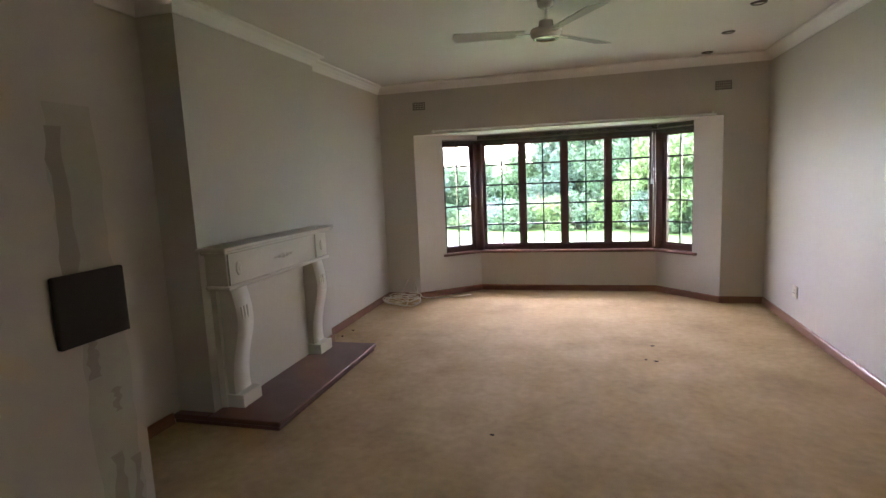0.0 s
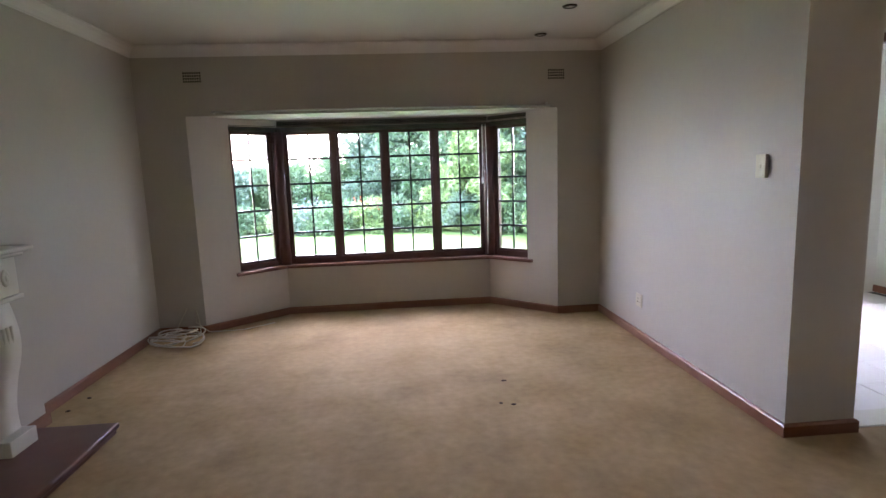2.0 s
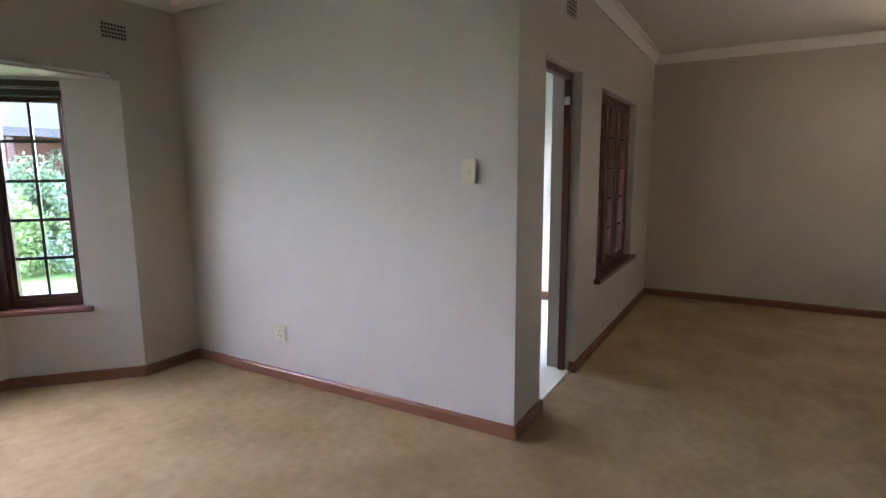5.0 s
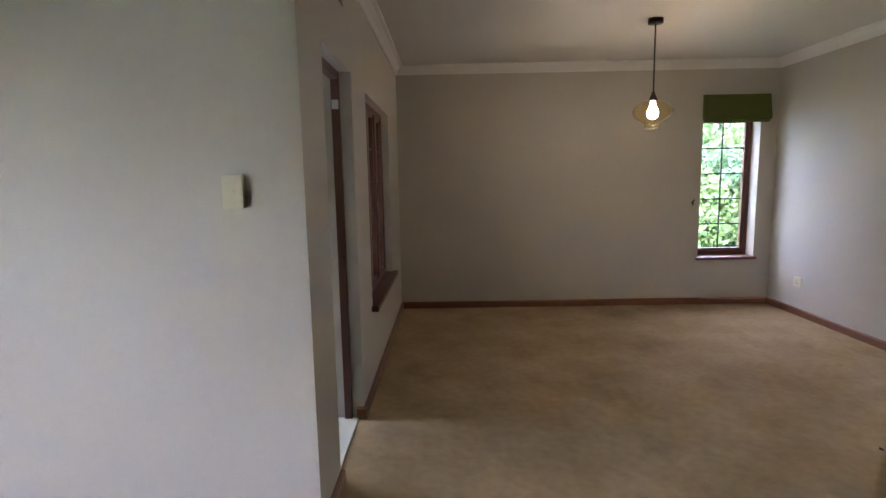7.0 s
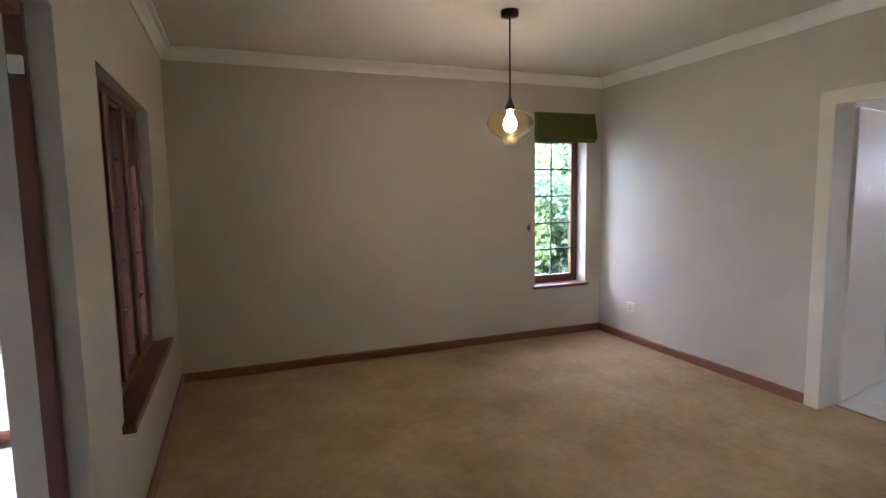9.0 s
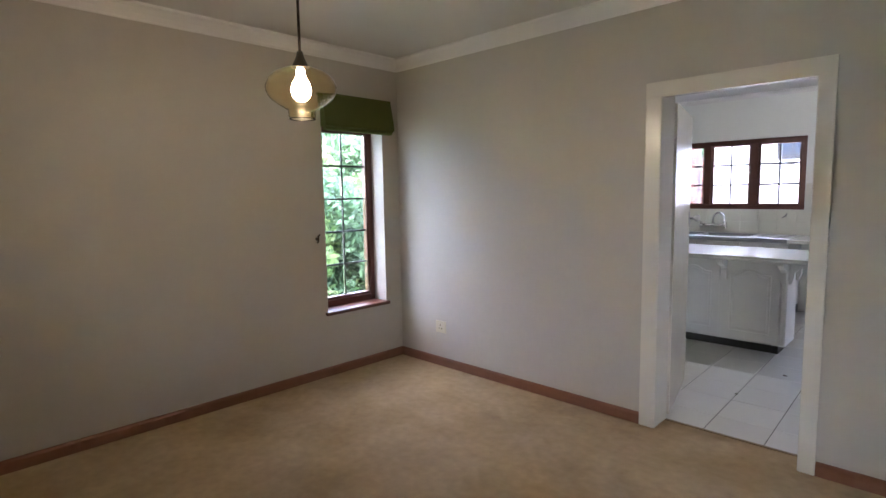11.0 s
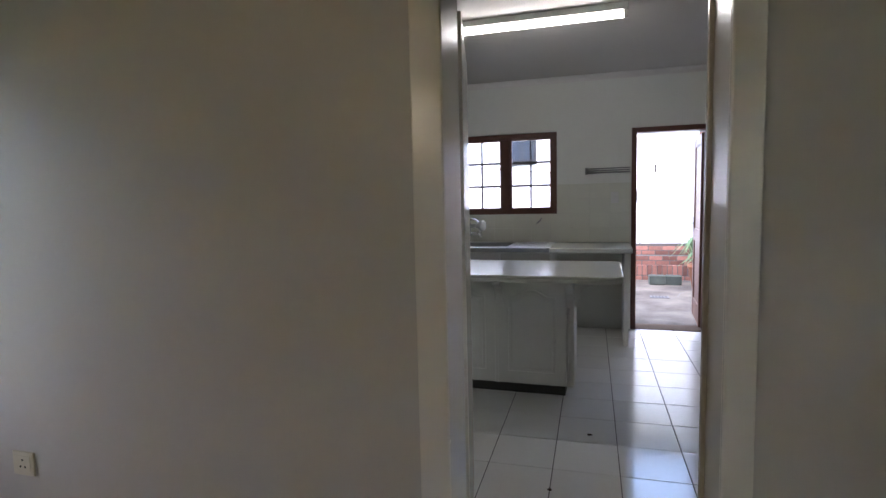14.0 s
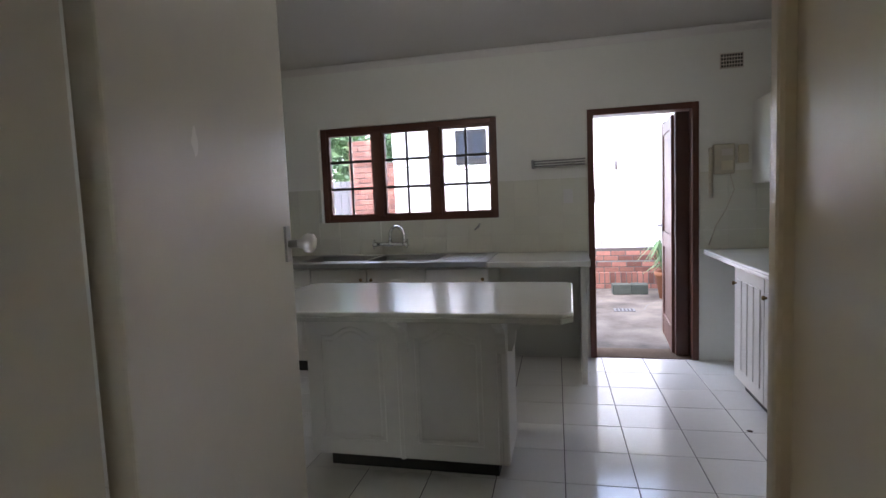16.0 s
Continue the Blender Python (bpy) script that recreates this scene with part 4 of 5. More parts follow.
for y in (-0.53, 0.53):
    bm = bmesh.new()
    lo, hi = [], []
    for i in range(n + 1):
        z = 0.785 * i / n
        u = i / n
        d = 0.115 + 0.035 * math.sin(2 * math.pi * (u * 1.0 + 0.02) + math.pi) * (1 if u > 0.5 else 0.75) + (0.02 if u < 0.10 else 0.0) + 0.02 * u
        lo.append((bm.verts.new((0.045, y - 0.085, z)), bm.verts.new((d, y - 0.085, z))))
        hi.append((bm.verts.new((0.045, y + 0.085, z)), bm.verts.new((d, y + 0.085, z))))
    for i in range(n):
        bm.faces.new((lo[i][0], lo[i][1], lo[i + 1][1], lo[i + 1][0]))
        bm.faces.new((hi[i][0], hi[i + 1][0], hi[i + 1][1], hi[i][1]))
        f = bm.faces.new((lo[i][1], hi[i][1], hi[i + 1][1], lo[i + 1][1]))
        f.smooth = True
    bm.faces.new((lo[-1][0], lo[-1][1], hi[-1][1], hi[-1][0]))
    bm.faces.new((lo[0][0], hi[0][0], hi[0][1], lo[0][1]))
    lg = part("leg", bm, MANTEL, mantel)
    for k in range(3):
        bm = bmesh.new()
        tube(bm, [(0.160, y - 0.03 + 0.03 * k, 0.66), (0.162, y - 0.03 + 0.03 * k, 0.60), (0.150, y - 0.03 + 0.03 * k, 0.54)], 0.009, 6)
        part("flute", bm, MANTEL, lg)
    part("foot", boxes((0.04, 0.165, y - 0.10, y + 0.10, 0.0, 0.085), bevel=0.004), MANTEL, mantel)

# white cupboard by the kitchen doorway
cup = thing("low_cupboard", pose(0.235, SOUTH + 0.02, 0), "white gloss low cupboard against the dining wall", "cupboard")
part("body", boxes((-1.1, 0.0, 0.0, 0.36, 0.0, 0.90), bevel=0.004), GLOSSWHITE, cup)
part("top", boxes((-1.12, 0.025, 0.0, 0.385, 0.90, 0.93), bevel=0.006), GLOSSWHITE, cup)
cup_door = part("door", boxes((0.0, 0.014, 0.02, 0.345, 0.06, 0.87), bevel=0.004), GLOSSWHITE, cup)
part("panel_moulding", boxes((0.014, 0.021, 0.07, 0.085, 0.12, 0.80), (0.014, 0.021, 0.28, 0.295, 0.12, 0.80), (0.014, 0.021, 0.085, 0.28, 0.12, 0.135), (0.014, 0.021, 0.085, 0.28, 0.785, 0.80), bevel=0.003, segments=1), GLOSSWHITE, cup_door)
kb = bmesh.new()
lathe(kb, [(0.0, 0.026), (0.010, 0.024), (0.012, 0.016), (0.006, 0.009), (0.006, 0.0)], 14)
kk = part("knob", kb, BRASS, cup_door, "small aged brass knob")
kk.matrix_local = pose(0.014, 0.315, 0.47, 0, 90, 0)

switch("light_switch", pose(-0.001, 0.262, 1.405, 0, 0, 90), 0.078, 0.125, "cream plastic light switch by the corner", "switch", PLASTIC, 1, deep=0.018)
switch("power_socket", pose(-0.001, 1.70, 0.325, 0, 0, 90), 0.105, 0.11, "cream plastic wall socket", "socket", PLASTIC, holes=True)
switch("power_socket", pose(3.315, SOUTH + 0.001, 0.335), 0.115, 0.10, "cream plastic wall socket", "socket", PLASTIC, holes=True)
plate = thing("dark_wall_plate", pose(-2.379, -3.187, 1.362), "dark square cover plate on the wall end", "plate")
part("plate", boxes((0.0, 0.008, -0.045, 0.045, -0.040, 0.040), bevel=0.002), DARKPLATE, plate)
SMEAR = material("patchy_filler_smear", (0.43, 0.41, 0.345), 0.7, color2=(0.37, 0.35, 0.285), scale=9, fine=60, fine_var=0.06, bump=0.2, bump_scale=80)
DRIP = material("dull_drip_stain", (0.33, 0.305, 0.24), 0.7, color2=(0.29, 0.265, 0.205), scale=12, fine=60, fine_var=0.08, bump=0.2, bump_scale=80)
passage = bpy.data.objects["wall_passage"]
for k, (y0, y1, z0, z1, m) in enumerate(((-0.025, 0.036, 0.04, 0.225, SMEAR), (-0.026, -0.006, 0.04, 0.20, DRIP), (-0.016, 0.045, -0.30, -0.04, SMEAR),
                                         (-0.010, 0.002, -0.085, -0.04, DRIP), (0.016, 0.026, -0.135, -0.105, DRIP), (0.004, 0.018, -0.30, -0.185, DRIP), (0.030, 0.040, -0.30, -0.20, DRIP))):
    rs = random.Random(40 + k)
    bm = bmesh.new()
    x = -2.3788 + 0.0003 * (m is DRIP)
    rows = [(bm.verts.new((x, -3.187 + y0 + rs.uniform(-0.004, 0.004), 1.362 + z0 + (z1 - z0) * i / 9)), bm.verts.new((x, -3.187 + y1 + rs.uniform(-0.004, 0.004), 1.362 + z0 + (z1 - z0) * i / 9))) for i in range(10)]
    for p, q in zip(rows, rows[1:]):
        bm.faces.new((p[0], p[1], q[1], q[0]))
    part("smear", bm, m, passage, "dull vertical smear on the paint")

fan = thing("ceiling_fan", pose(-2.065, 0.06, H), "white three-blade ceiling fan at rest", "fan")
bm = bmesh.new()
lathe(bm, [(0.0, 0.0), (0.055, 0.0), (0.05, -0.04), (0.02, -0.055), (0.0, -0.055)], 20)
part("canopy", bm, FANWHITE, fan)
bm = bmesh.new()
cyl(bm, (0, 0, -0.05), (0, 0, -0.16), 0.011)
part("rod", bm, FANWHITE, fan)
bm = bmesh.new()
lathe(bm, [(0.0, -0.125), (0.045, -0.13), (0.05, -0.175), (0.095, -0.182), (0.105, -0.20), (0.10, -0.225), (0.075, -0.238), (0.0, -0.24)], 28)
part("motor", bm, FANWHITE, fan)
bm = bmesh.new()
lathe(bm, [(0.075, -0.238), (0.082, -0.246), (0.070, -0.248), (0.066, -0.240)], 28)
part("ring", bm, CHROME, fan, "shiny ring")
for a in (190.5, 51.5, -57.5):
    bm = bmesh.new()
    v = []
    for z in (-0.003, 0.003):
        v.append([bm.verts.new(p) for p in ((0.14, -0.045, z - 0.008), (0.60, -0.068, z - 0.012), (0.615, 0.0, z), (0.60, 0.068, z + 0.012), (0.14, 0.045, z + 0.008))])
    bm.faces.new(v[0][::-1])
    bm.faces.new(v[1])
    for i in range(5):
        bm.faces.new((v[0][i], v[0][(i + 1) % 5], v[1][(i + 1) % 5], v[1][i]))
    b = part("blade", bm, FANWHITE, fan)
    b.matrix_local = pose(0, 0, -0.205, 0, 0, a)
    bm = boxes((0.08, 0.20, -0.018, 0.018, -0.012, -0.004), bevel=0.003)
    part("blade_arm", bm, FANWHITE, b)

for y in (0.72, 1.55, 2.36):
    dl = thing("downlight", pose(-0.64, y, H), "small recessed downlight, off", "downlight", "row of downlights")
    bm = bmesh.new()
    lathe(bm, [(0.030, 0.0), (0.032, -0.010), (0.048, -0.008), (0.055, -0.001), (0.055, 0.0)], 24)
    part("ring", bm, BRONZE, dl)
    bm = bmesh.new()
    lathe(bm, [(0.0, -0.003), (0.031, -0.004), (0.031, -0.001), (0.0, -0.001)], 24)
    part("bulb_face", bm, VENT, dl)

pend = thing("pendant_lamp", pose(2.262, -2.125, H), "amber glass pendant lamp with a lit bulb", "pendant lamp")
bm = bmesh.new()
lathe(bm, [(0.0, 0.0), (0.056, 0.0), (0.056, -0.032), (0.052, -0.036), (0.0, -0.038)], 28)
part("canopy", bm, BRONZE, pend)
bm = bmesh.new()
cyl(bm, (0, 0, -0.03), (0, 0, -0.565), 0.006, n=8)
part("cord", bm, BRONZE, pend)
bm = bmesh.new()
lathe(bm, [(0.0, -0.53), (0.012, -0.535), (0.018, -0.56), (0.035, -0.595), (0.038, -0.605), (0.0, -0.605)], 20)
part("cap", bm, BRONZE, pend)
bm = bmesh.new()
outer = [(0.036, -0.602), (0.075, -0.609), (0.112, -0.626), (0.138, -0.652), (0.149, -0.682), (0.146, -0.706), (0.130, -0.732), (0.098, -0.757), (0.068, -0.774), (0.056, -0.782), (0.060, -0.789), (0.055, -0.796), (0.059, -0.803), (0.053, -0.810), (0.056, -0.817)]
lathe(bm, outer + [(r - 0.003, z) for r, z in outer[::-1]], 40)
sh = part("shade", bm, AMBER, pend, "transparent amber glass shade")
sh.visible_shadow = False
bm = bmesh.new()
lathe(bm, [(0.0, -0.605), (0.016, -0.61), (0.020, -0.640), (0.036, -0.666), (0.043, -0.694), (0.036, -0.722), (0.018, -0.738), (0.0, -0.742)], 20)
part("bulb", bm, BULB, pend, "glowing filament bulb")

rodt = thing("curtain_track", pose(0, 0, 0), "thin white curtain track over the bay", "curtain track")
bm = bmesh.new()
tube(bm, [(-3.58, NORTH - 0.03, 2.03), (-2.0, NORTH - 0.03, 2.026), (-0.50, NORTH - 0.03, 2.015)], 0.009, 8)
part("rail", bm, WPLASTIC, rodt)
for x in (-3.56, -2.05, -0.53):
    part("bracket", boxes((x - 0.008, x + 0.008, NORTH - 0.03, NORTH, 2.012, 2.045), bevel=0.002), WPLASTIC, rodt)

vb = thing("venetian_blind", pose(0, 0, 0), "dark wooden blind drawn up at the window head", "blind")
bm = bmesh.new()
inset = [(BAY[0][0] - 0.245, BAY[0][1] + 0.234), BAY[1], BAY[2], (BAY[3][0] + 0.29, BAY[3][1] + 0.2406)]
sweep(bm, inset, [(0.0, 1.945), (0.0, 1.985), (-0.05, 1.985), (-0.05, 1.945)])
part("headrail", bm, DARKBLIND, vb)
for k in range(5):
    bm = bmesh.new()
    sweep(bm, inset, [(0.002, 1.935 - 0.012 * k), (0.002, 1.941 - 0.012 * k), (-0.048, 1.941 - 0.012 * k), (-0.048, 1.935 - 0.012 * k)])
    part("slat", bm, DARKBLIND, vb)
bm = bmesh.new()
tube(bm, [(-1.06, 3.12, 1.90), (-1.065, 3.12, 1.35)], 0.004, 6)
tube(bm, [(-1.03, 3.10, 1.90), (-1.02, 3.09, 1.2), (-1.03, 3.10, 0.56)], 0.003, 6)
part("cord", bm, WPLASTIC, vb, "white blind cords")
part("cord_weight", boxes((-1.075, -1.055, 3.11, 3.13, 1.30, 1.36), bevel=0.004), WPLASTIC, vb)

cab = thing("cable_coil", pose(-3.98, 2.25, 0), "loose coil of cream cable on the carpet", "cable")
rnd = random.Random(4)
for k in range(7):
    bm = bmesh.new()
    a0, rx, ry, cx, cy = rnd.uniform(0, 6), rnd.uniform(0.13, 0.23), rnd.uniform(0.09, 0.16), rnd.uniform(-0.05, 0.08), rnd.uniform(-0.06, 0.06)
    tube(bm, [(cx + rx * math.cos(a0 + i * 0.3), cy + ry * math.sin(a0 + i * 0.3), 0.008 + 0.012 * k + 0.055 * abs(math.sin(i * 0.21 + k))) for i in range(21)], 0.006, 6)
    part("loop", bm, CABLE, cab)
bm = bmesh.new()
tube(bm, [(0.1, 0.1, 0.01), (0.18, 0.16, 0.06), (0.16, 0.2, 0.16), (0.12, 0.26, 0.24), (0.09, 0.30, 0.12), (0.2, 0.31, 0.02), (0.5, 0.36, 0.01), (0.75, 0.55, 0.01)], 0.005, 6)
part("loose_end", bm, CABLE, cab)
bm = bmesh.new()
tube(bm, [(-0.05, 0.1, 0.01), (-0.02, 0.2, 0.14), (0.03, 0.28, 0.26)], 0.005, 6)
part("loose_end", bm, CABLE, cab)

for i, (x, y) in enumerate(((-1.306, 0.602), (-2.358, -0.785), (-1.292, 0.981), (-1.38, 0.63), (0.644, -2.76), (-4.12, 0.95), (-4.1, 1.15), (1.28, -4.95), (1.12, -5.6), (1.9, -5.05), (-0.02, -6.9))):
    r2 = random.Random(i)
    bm = bmesh.new()
    pts = [(0.014 * r2.uniform(0.6, 1.4) * math.cos(k * 1.05), 0.010 * r2.uniform(0.5, 1.4) * math.sin(k * 1.05)) for k in range(6)]
    prism(bm, pts, 0.001, 0.006)
    d = tagged(finish("leaf_scrap", bm, DEBRIS), "tiny dry leaf scrap on the floor", "debris", "scraps on the floor")
    d.location = (x, y, 0)

# ---------------------------------------------------------------- outdoors
structure("ground", boxes((-150, 150, -150, 160, -0.8, -0.42)), GRASS, "mown green lawn", "lawn")
structure("pavement_yard", boxes((-6, 9, -18, KB - 0.22, -0.6, -0.12)), CONCRETE, "stained grey concrete yard", "pavement")


def leaf_mesh(name, centres, radii, count, size, mat, seed, flat=1.0):
    """Many small leaf blades scattered in clumps."""
    rng = np.random.default_rng(seed)
    centres, radii = np.array(centres, float), np.array(radii, float)
    pick = rng.choice(len(centres), count, p=radii ** 2 / (radii ** 2).sum())
    d = rng.normal(size=(count, 3))
    d /= np.linalg.norm(d, axis=1)[:, None]
    d[:, 2] *= flat
    p = centres[pick] + d * (radii[pick] * rng.uniform(0.55, 1.05, count))[:, None]
    u = rng.normal(size=(count, 3))
    u /= np.linalg.norm(u, axis=1)[:, None]
    w = np.cross(u, rng.normal(size=(count, 3)))
    w /= np.linalg.norm(w, axis=1)[:, None]
    s = size * rng.uniform(0.6, 1.4, count)[:, None]
    v = np.stack([p - u * s, p - w * s * 0.4, p + u * s, p + w * s * 0.4], 1).reshape(-1, 3)
    me = bpy.data.meshes.new(name)
    idx = np.arange(count * 4).reshape(-1, 4)
    me.from_pydata(v.tolist(), [], idx.tolist())
    me.materials.append(mat)
    return me


def clumps(rng, n, spread, height, low, size):
    c, r = [], []
    for _ in range(n):
        a, q = rng.uniform(0, 6.283), math.sqrt(rng.uniform(0, 1))
        z = rng.uniform(low, height)
        k = 1 - 0.55 * abs((z - low) / (height - low) - 0.4)
        c.append((spread * q * k * math.cos(a), spread * q * k * math.sin(a), z))
        r.append(size * rng.uniform(0.7, 1.4))
    return c, r


def tree(x, y, z, height, spread, mat, seed, count=9000, size=0.12, label="tall dense garden tree", trunk=True):
    rng = random.Random(seed)
    t = thing("tree", pose(x, y, z), label, "tree", "garden trees")
    bm = bmesh.new()
    tube(bm, [(0, 0, -0.1), (0.06 * rng.uniform(-1, 1), 0.06, height * 0.25), (0.12 * rng.uniform(-1, 1), 0, height * 0.6)], 0.04 * height * 0.4, 8)
    for k in range(5):
        a = rng.uniform(0, 6.28)
        h = height * rng.uniform(0.25, 0.5)
        tube(bm, [(0, 0, h), (spread * 0.3 * math.cos(a), spread * 0.3 * math.sin(a), h + height * 0.12), (spread * 0.6 * math.cos(a), spread * 0.6 * math.sin(a), h + height * 0.3)], 0.035, 6)
    part("trunk", bm, BARK, t)
    c, r = clumps(rng, 46, spread, height, height * 0.12, spread * 0.26)
    crown = new("crown", leaf_mesh("crown", c, r, count, size, mat, seed))
    crown.parent = t
    return t


def bush(x, y, z, height, spread, mat, seed, count=3500, size=0.06, label="rounded leafy garden shrub"):
    rng = random.Random(seed)
    t = thing("shrub", pose(x, y, z), label, "shrub", "garden shrubs")
    bm = bmesh.new()
    for k in range(5):
        a = rng.uniform(0, 6.28)
        tube(bm, [(0.05 * math.cos(a), 0.05 * math.sin(a), -0.05), (spread * 0.4 * math.cos(a), spread * 0.4 * math.sin(a), height * 0.6)], 0.014, 5)
    part("stems", bm, BARK, t)
    c, r = clumps(rng, 22, spread, height * 0.85, 0.05, spread * 0.32)
    crown = new("crown", leaf_mesh("crown", c, r, count, size, mat, seed))
    crown.parent = t
    return t


def flowers(parent, spread, height, mat, seed, count=220, size=0.05, name="flowers"):
    rng = random.Random(seed)
    c, r = clumps(rng, 14, spread, height, height * 0.4, spread * 0.25)
    f = new(name, leaf_mesh(name, c, r, count, size, mat, seed))
    f.parent = parent


G = -0.42
MATS = [LEAF_DARK, LEAF_MID, LEAF_LIGHT, LEAF_BLUE]
rg = random.Random(11)
# belt of trees across the far side of the lawn
for i in range(17):
    u = i / 16
    x, y = -17 + 30 * u + rg.uniform(-0.8, 0.8), 21 + 5 * math.sin(u * 5) + rg.uniform(-1, 1)
    h = 1.85 + 6.4 * min(1.0, max(0, (x + 5.4) / 6.5)) + rg.uniform(-0.1, 0.3)
    tree(x, y, G, h, 1.5 + 0.24 * h, MATS[(1, 0, 1, 3, 0)[i % 5]], 100 + i, 20000 if h > 4 else 14000, 0.10)
for i in range(7):
    x, y = 0.3 + 2.1 * i + rg.uniform(-0.5, 0.5), 16.5 - 0.3 * i + rg.uniform(-1, 1)
    tree(x, y, G, 6.4 + rg.uniform(-0.5, 1.2), 2.1, MATS[(0, 2, 0, 1)[i % 4]], 200 + i, 20000, 0.085)
# flower border and shrubs in front of them
for i in range(24):
    u = i / 23
    x, y = -14 + 20 * u + rg.uniform(-0.4, 0.4), 16.2 - 3.4 * u + rg.uniform(-0.7, 0.7)
    b = bush(x, y, G, rg.uniform(0.7, 1.25) + (0.5 if u > 0.6 else 0), rg.uniform(0.7, 1.1), MATS[(1, 2, 0, 2, 3, 1)[i % 6]], 300 + i)
    if i % 3 == 1:
        flowers(b, 0.8, 1.1, PETAL if i % 2 else PURPLE, 500 + i, 70, 0.045)
# shrubs near the house wing
for i, (x, y, h, s, m) in enumerate(((3.2, 9.6, 1.9, 1.1, LEAF_BLUE), (2.2, 10.6, 1.6, 1.0, LEAF_LIGHT), (4.4, 8.8, 2.2, 1.2, LEAF_MID), (2.9, 8.2, 1.0, 0.8, LEAF_DARK), (5.2, 11.0, 2.6, 1.5, LEAF_DARK), (3.6, 11.6, 2.3, 1.3, LEAF_MID), (2.4, 12.0, 2.0, 1.0, LEAF_DARK))):
    b = bush(x, y, G, h, s, m, 600 + i, 6500, 0.055)
    if i in (0, 2):
        flowers(b, s, h, PURPLE if i == 0 else PETAL, 640 + i, 160, 0.045)
# shrubs outside the dining window
for i, (x, y, h, s, m) in enumerate(((7.2, -4.6, 2.9, 1.1, LEAF_LIGHT), (8.2, -5.8, 3.2, 1.3, LEAF_MID), (7.0, -3.2, 2.6, 1.1, LEAF_MID), (8.8, -4.2, 3.3, 1.3, LEAF_LIGHT), (7.1, -6.2, 2.8, 1.1, LEAF_DARK), (9.8, -7.2, 3.2, 1.6, LEAF_LIGHT), (9.2, -2.4, 2.8, 1.3, LEAF_MID))):
    bush(x + 0.5, y, G, h * 0.74, s, m, 700 + i, 17000, 0.07)

for i, (x, y, h, sp, m) in enumerate(((1.3, 15.2, 4.6, 1.6, LEAF_MID), (2.6, 14.6, 3.6, 1.3, LEAF_BLUE), (0.4, 13.6, 3.2, 1.2, LEAF_LIGHT))):
    tree(x, y, G, h, sp, m, 660 + i, 8000, 0.09, "leafy tree beside the house wing")
for i, (x, y) in enumerate(((11.5, -3.2), (11.0, -6.0), (12.5, -9.0), (10.8, -0.8))):
    tree(x, y, G, 3.5, 1.9, LEAF_LIGHT if i % 2 else LEAF_MID, 760 + i, 18000, 0.12, "tall leafy tree behind the shrubs")

# unseen slab added over the bay to keep high sky off the near carpet
structure("roof_eave", boxes((-4.6, 0.3, 3.24, 4.15, 2.28, 2.40)), ROOF, "unseen added eave that shades the bay window", "eave")

# house wing with a low eave beyond the bay
wing = thing("house_wing", pose(3.6, 13.0, G), "neighbouring house wing with a low roof eave", "house")
part("wall", boxes((-0.9, 6.0, 0.0, 6.0, 0.0, 2.74)), BRICK, wing)
bm = bmesh.new()
v = [bm.verts.new(p) for p in ((-1.1, -0.9, 2.75), (7, -0.9, 2.75), (7, 7, 2.75), (-1.1, 7, 2.75), (2.5, 3, 6.4), (4.0, 3, 6.4))]
for f in ((0, 1, 5, 4), (1, 2, 5), (2, 3, 4, 5), (3, 0, 4), (3, 2, 1, 0)):
    bm.faces.new([v[i] for i in f])
part("roof", bm, ROOF, wing)
part("fascia", boxes((-1.12, 7.0, -0.93, -0.90, 2.58, 2.76)), PLINTH, wing, "brown timber fascia board")
part("fascia", boxes((-1.13, -1.10, -0.9, 7.0, 2.58, 2.76)), PLINTH, wing, "brown timber fascia board")
part("post", boxes((-0.95, -0.83, -0.8, -0.68, 0.0, 2.7)), DARKWOOD, wing, "brown timber post")

# ---------------------------------------------------------------- kitchen yard
DARKPANE = material("dark_reflecting_glass", (0.025, 0.03, 0.04), 0.15, fine_var=0.05, bump=0)
YB = -13.0
shed = thing("yard_building", pose(0, YB, -0.12), "white painted outbuilding with a small dark window", "house")
part("wall", boxes((-4.5, 4.02, -3.0, 0.0, 0.0, 3.4)), OUTWHITE, shed)
# this roof is out of view; its overhang is added to shade the yard
bm = bmesh.new()
v = [bm.verts.new(q) for q in ((-4.9, 0.8, 3.30), (4.4, 0.8, 3.30), (4.4, -1.5, 4.5), (-4.9, -1.5, 4.5), (-4.9, -3.5, 3.35), (4.4, -3.5, 3.35))]
for f in ((0, 1, 2, 3), (3, 2, 5, 4), (0, 4, 5, 1), (0, 3, 4), (1, 5, 2)):
    bm.faces.new([v[i] for i in f])
part("roof", bm, ROOF, shed)
w = part("window", boxes((2.31, 2.85, 0.0, 0.05, 2.13, 2.72), bevel=0.004), DARKFILL, shed, "small dark window")
part("window_pane", boxes((2.36, 2.56, 0.045, 0.054, 2.22, 2.67)), DARKPANE, w)
part("window_pane", boxes((2.60, 2.80, 0.045, 0.054, 2.22, 2.67)), DARKPANE, w)
part("downpipe", boxes((3.28, 3.36, 0.0, 0.07, 0.0, 3.4), bevel=0.01), WPLASTIC, shed)
bm = bmesh.new()
tube(bm, [(3.9, 0.05, 2.15), (2.8, 0.06, 2.05), (1.6, 0.05, 1.92)], 0.008, 6)
part("cable", bm, PLINTH, shed)
part("tap_pipe", boxes((0.42, 0.44, 0.0, 0.03, 0.5, 1.35)), STEEL, shed)
part("wall_hook", boxes((0.16, 0.19, 0.0, 0.03, 1.9, 2.05)), BRONZE, shed)

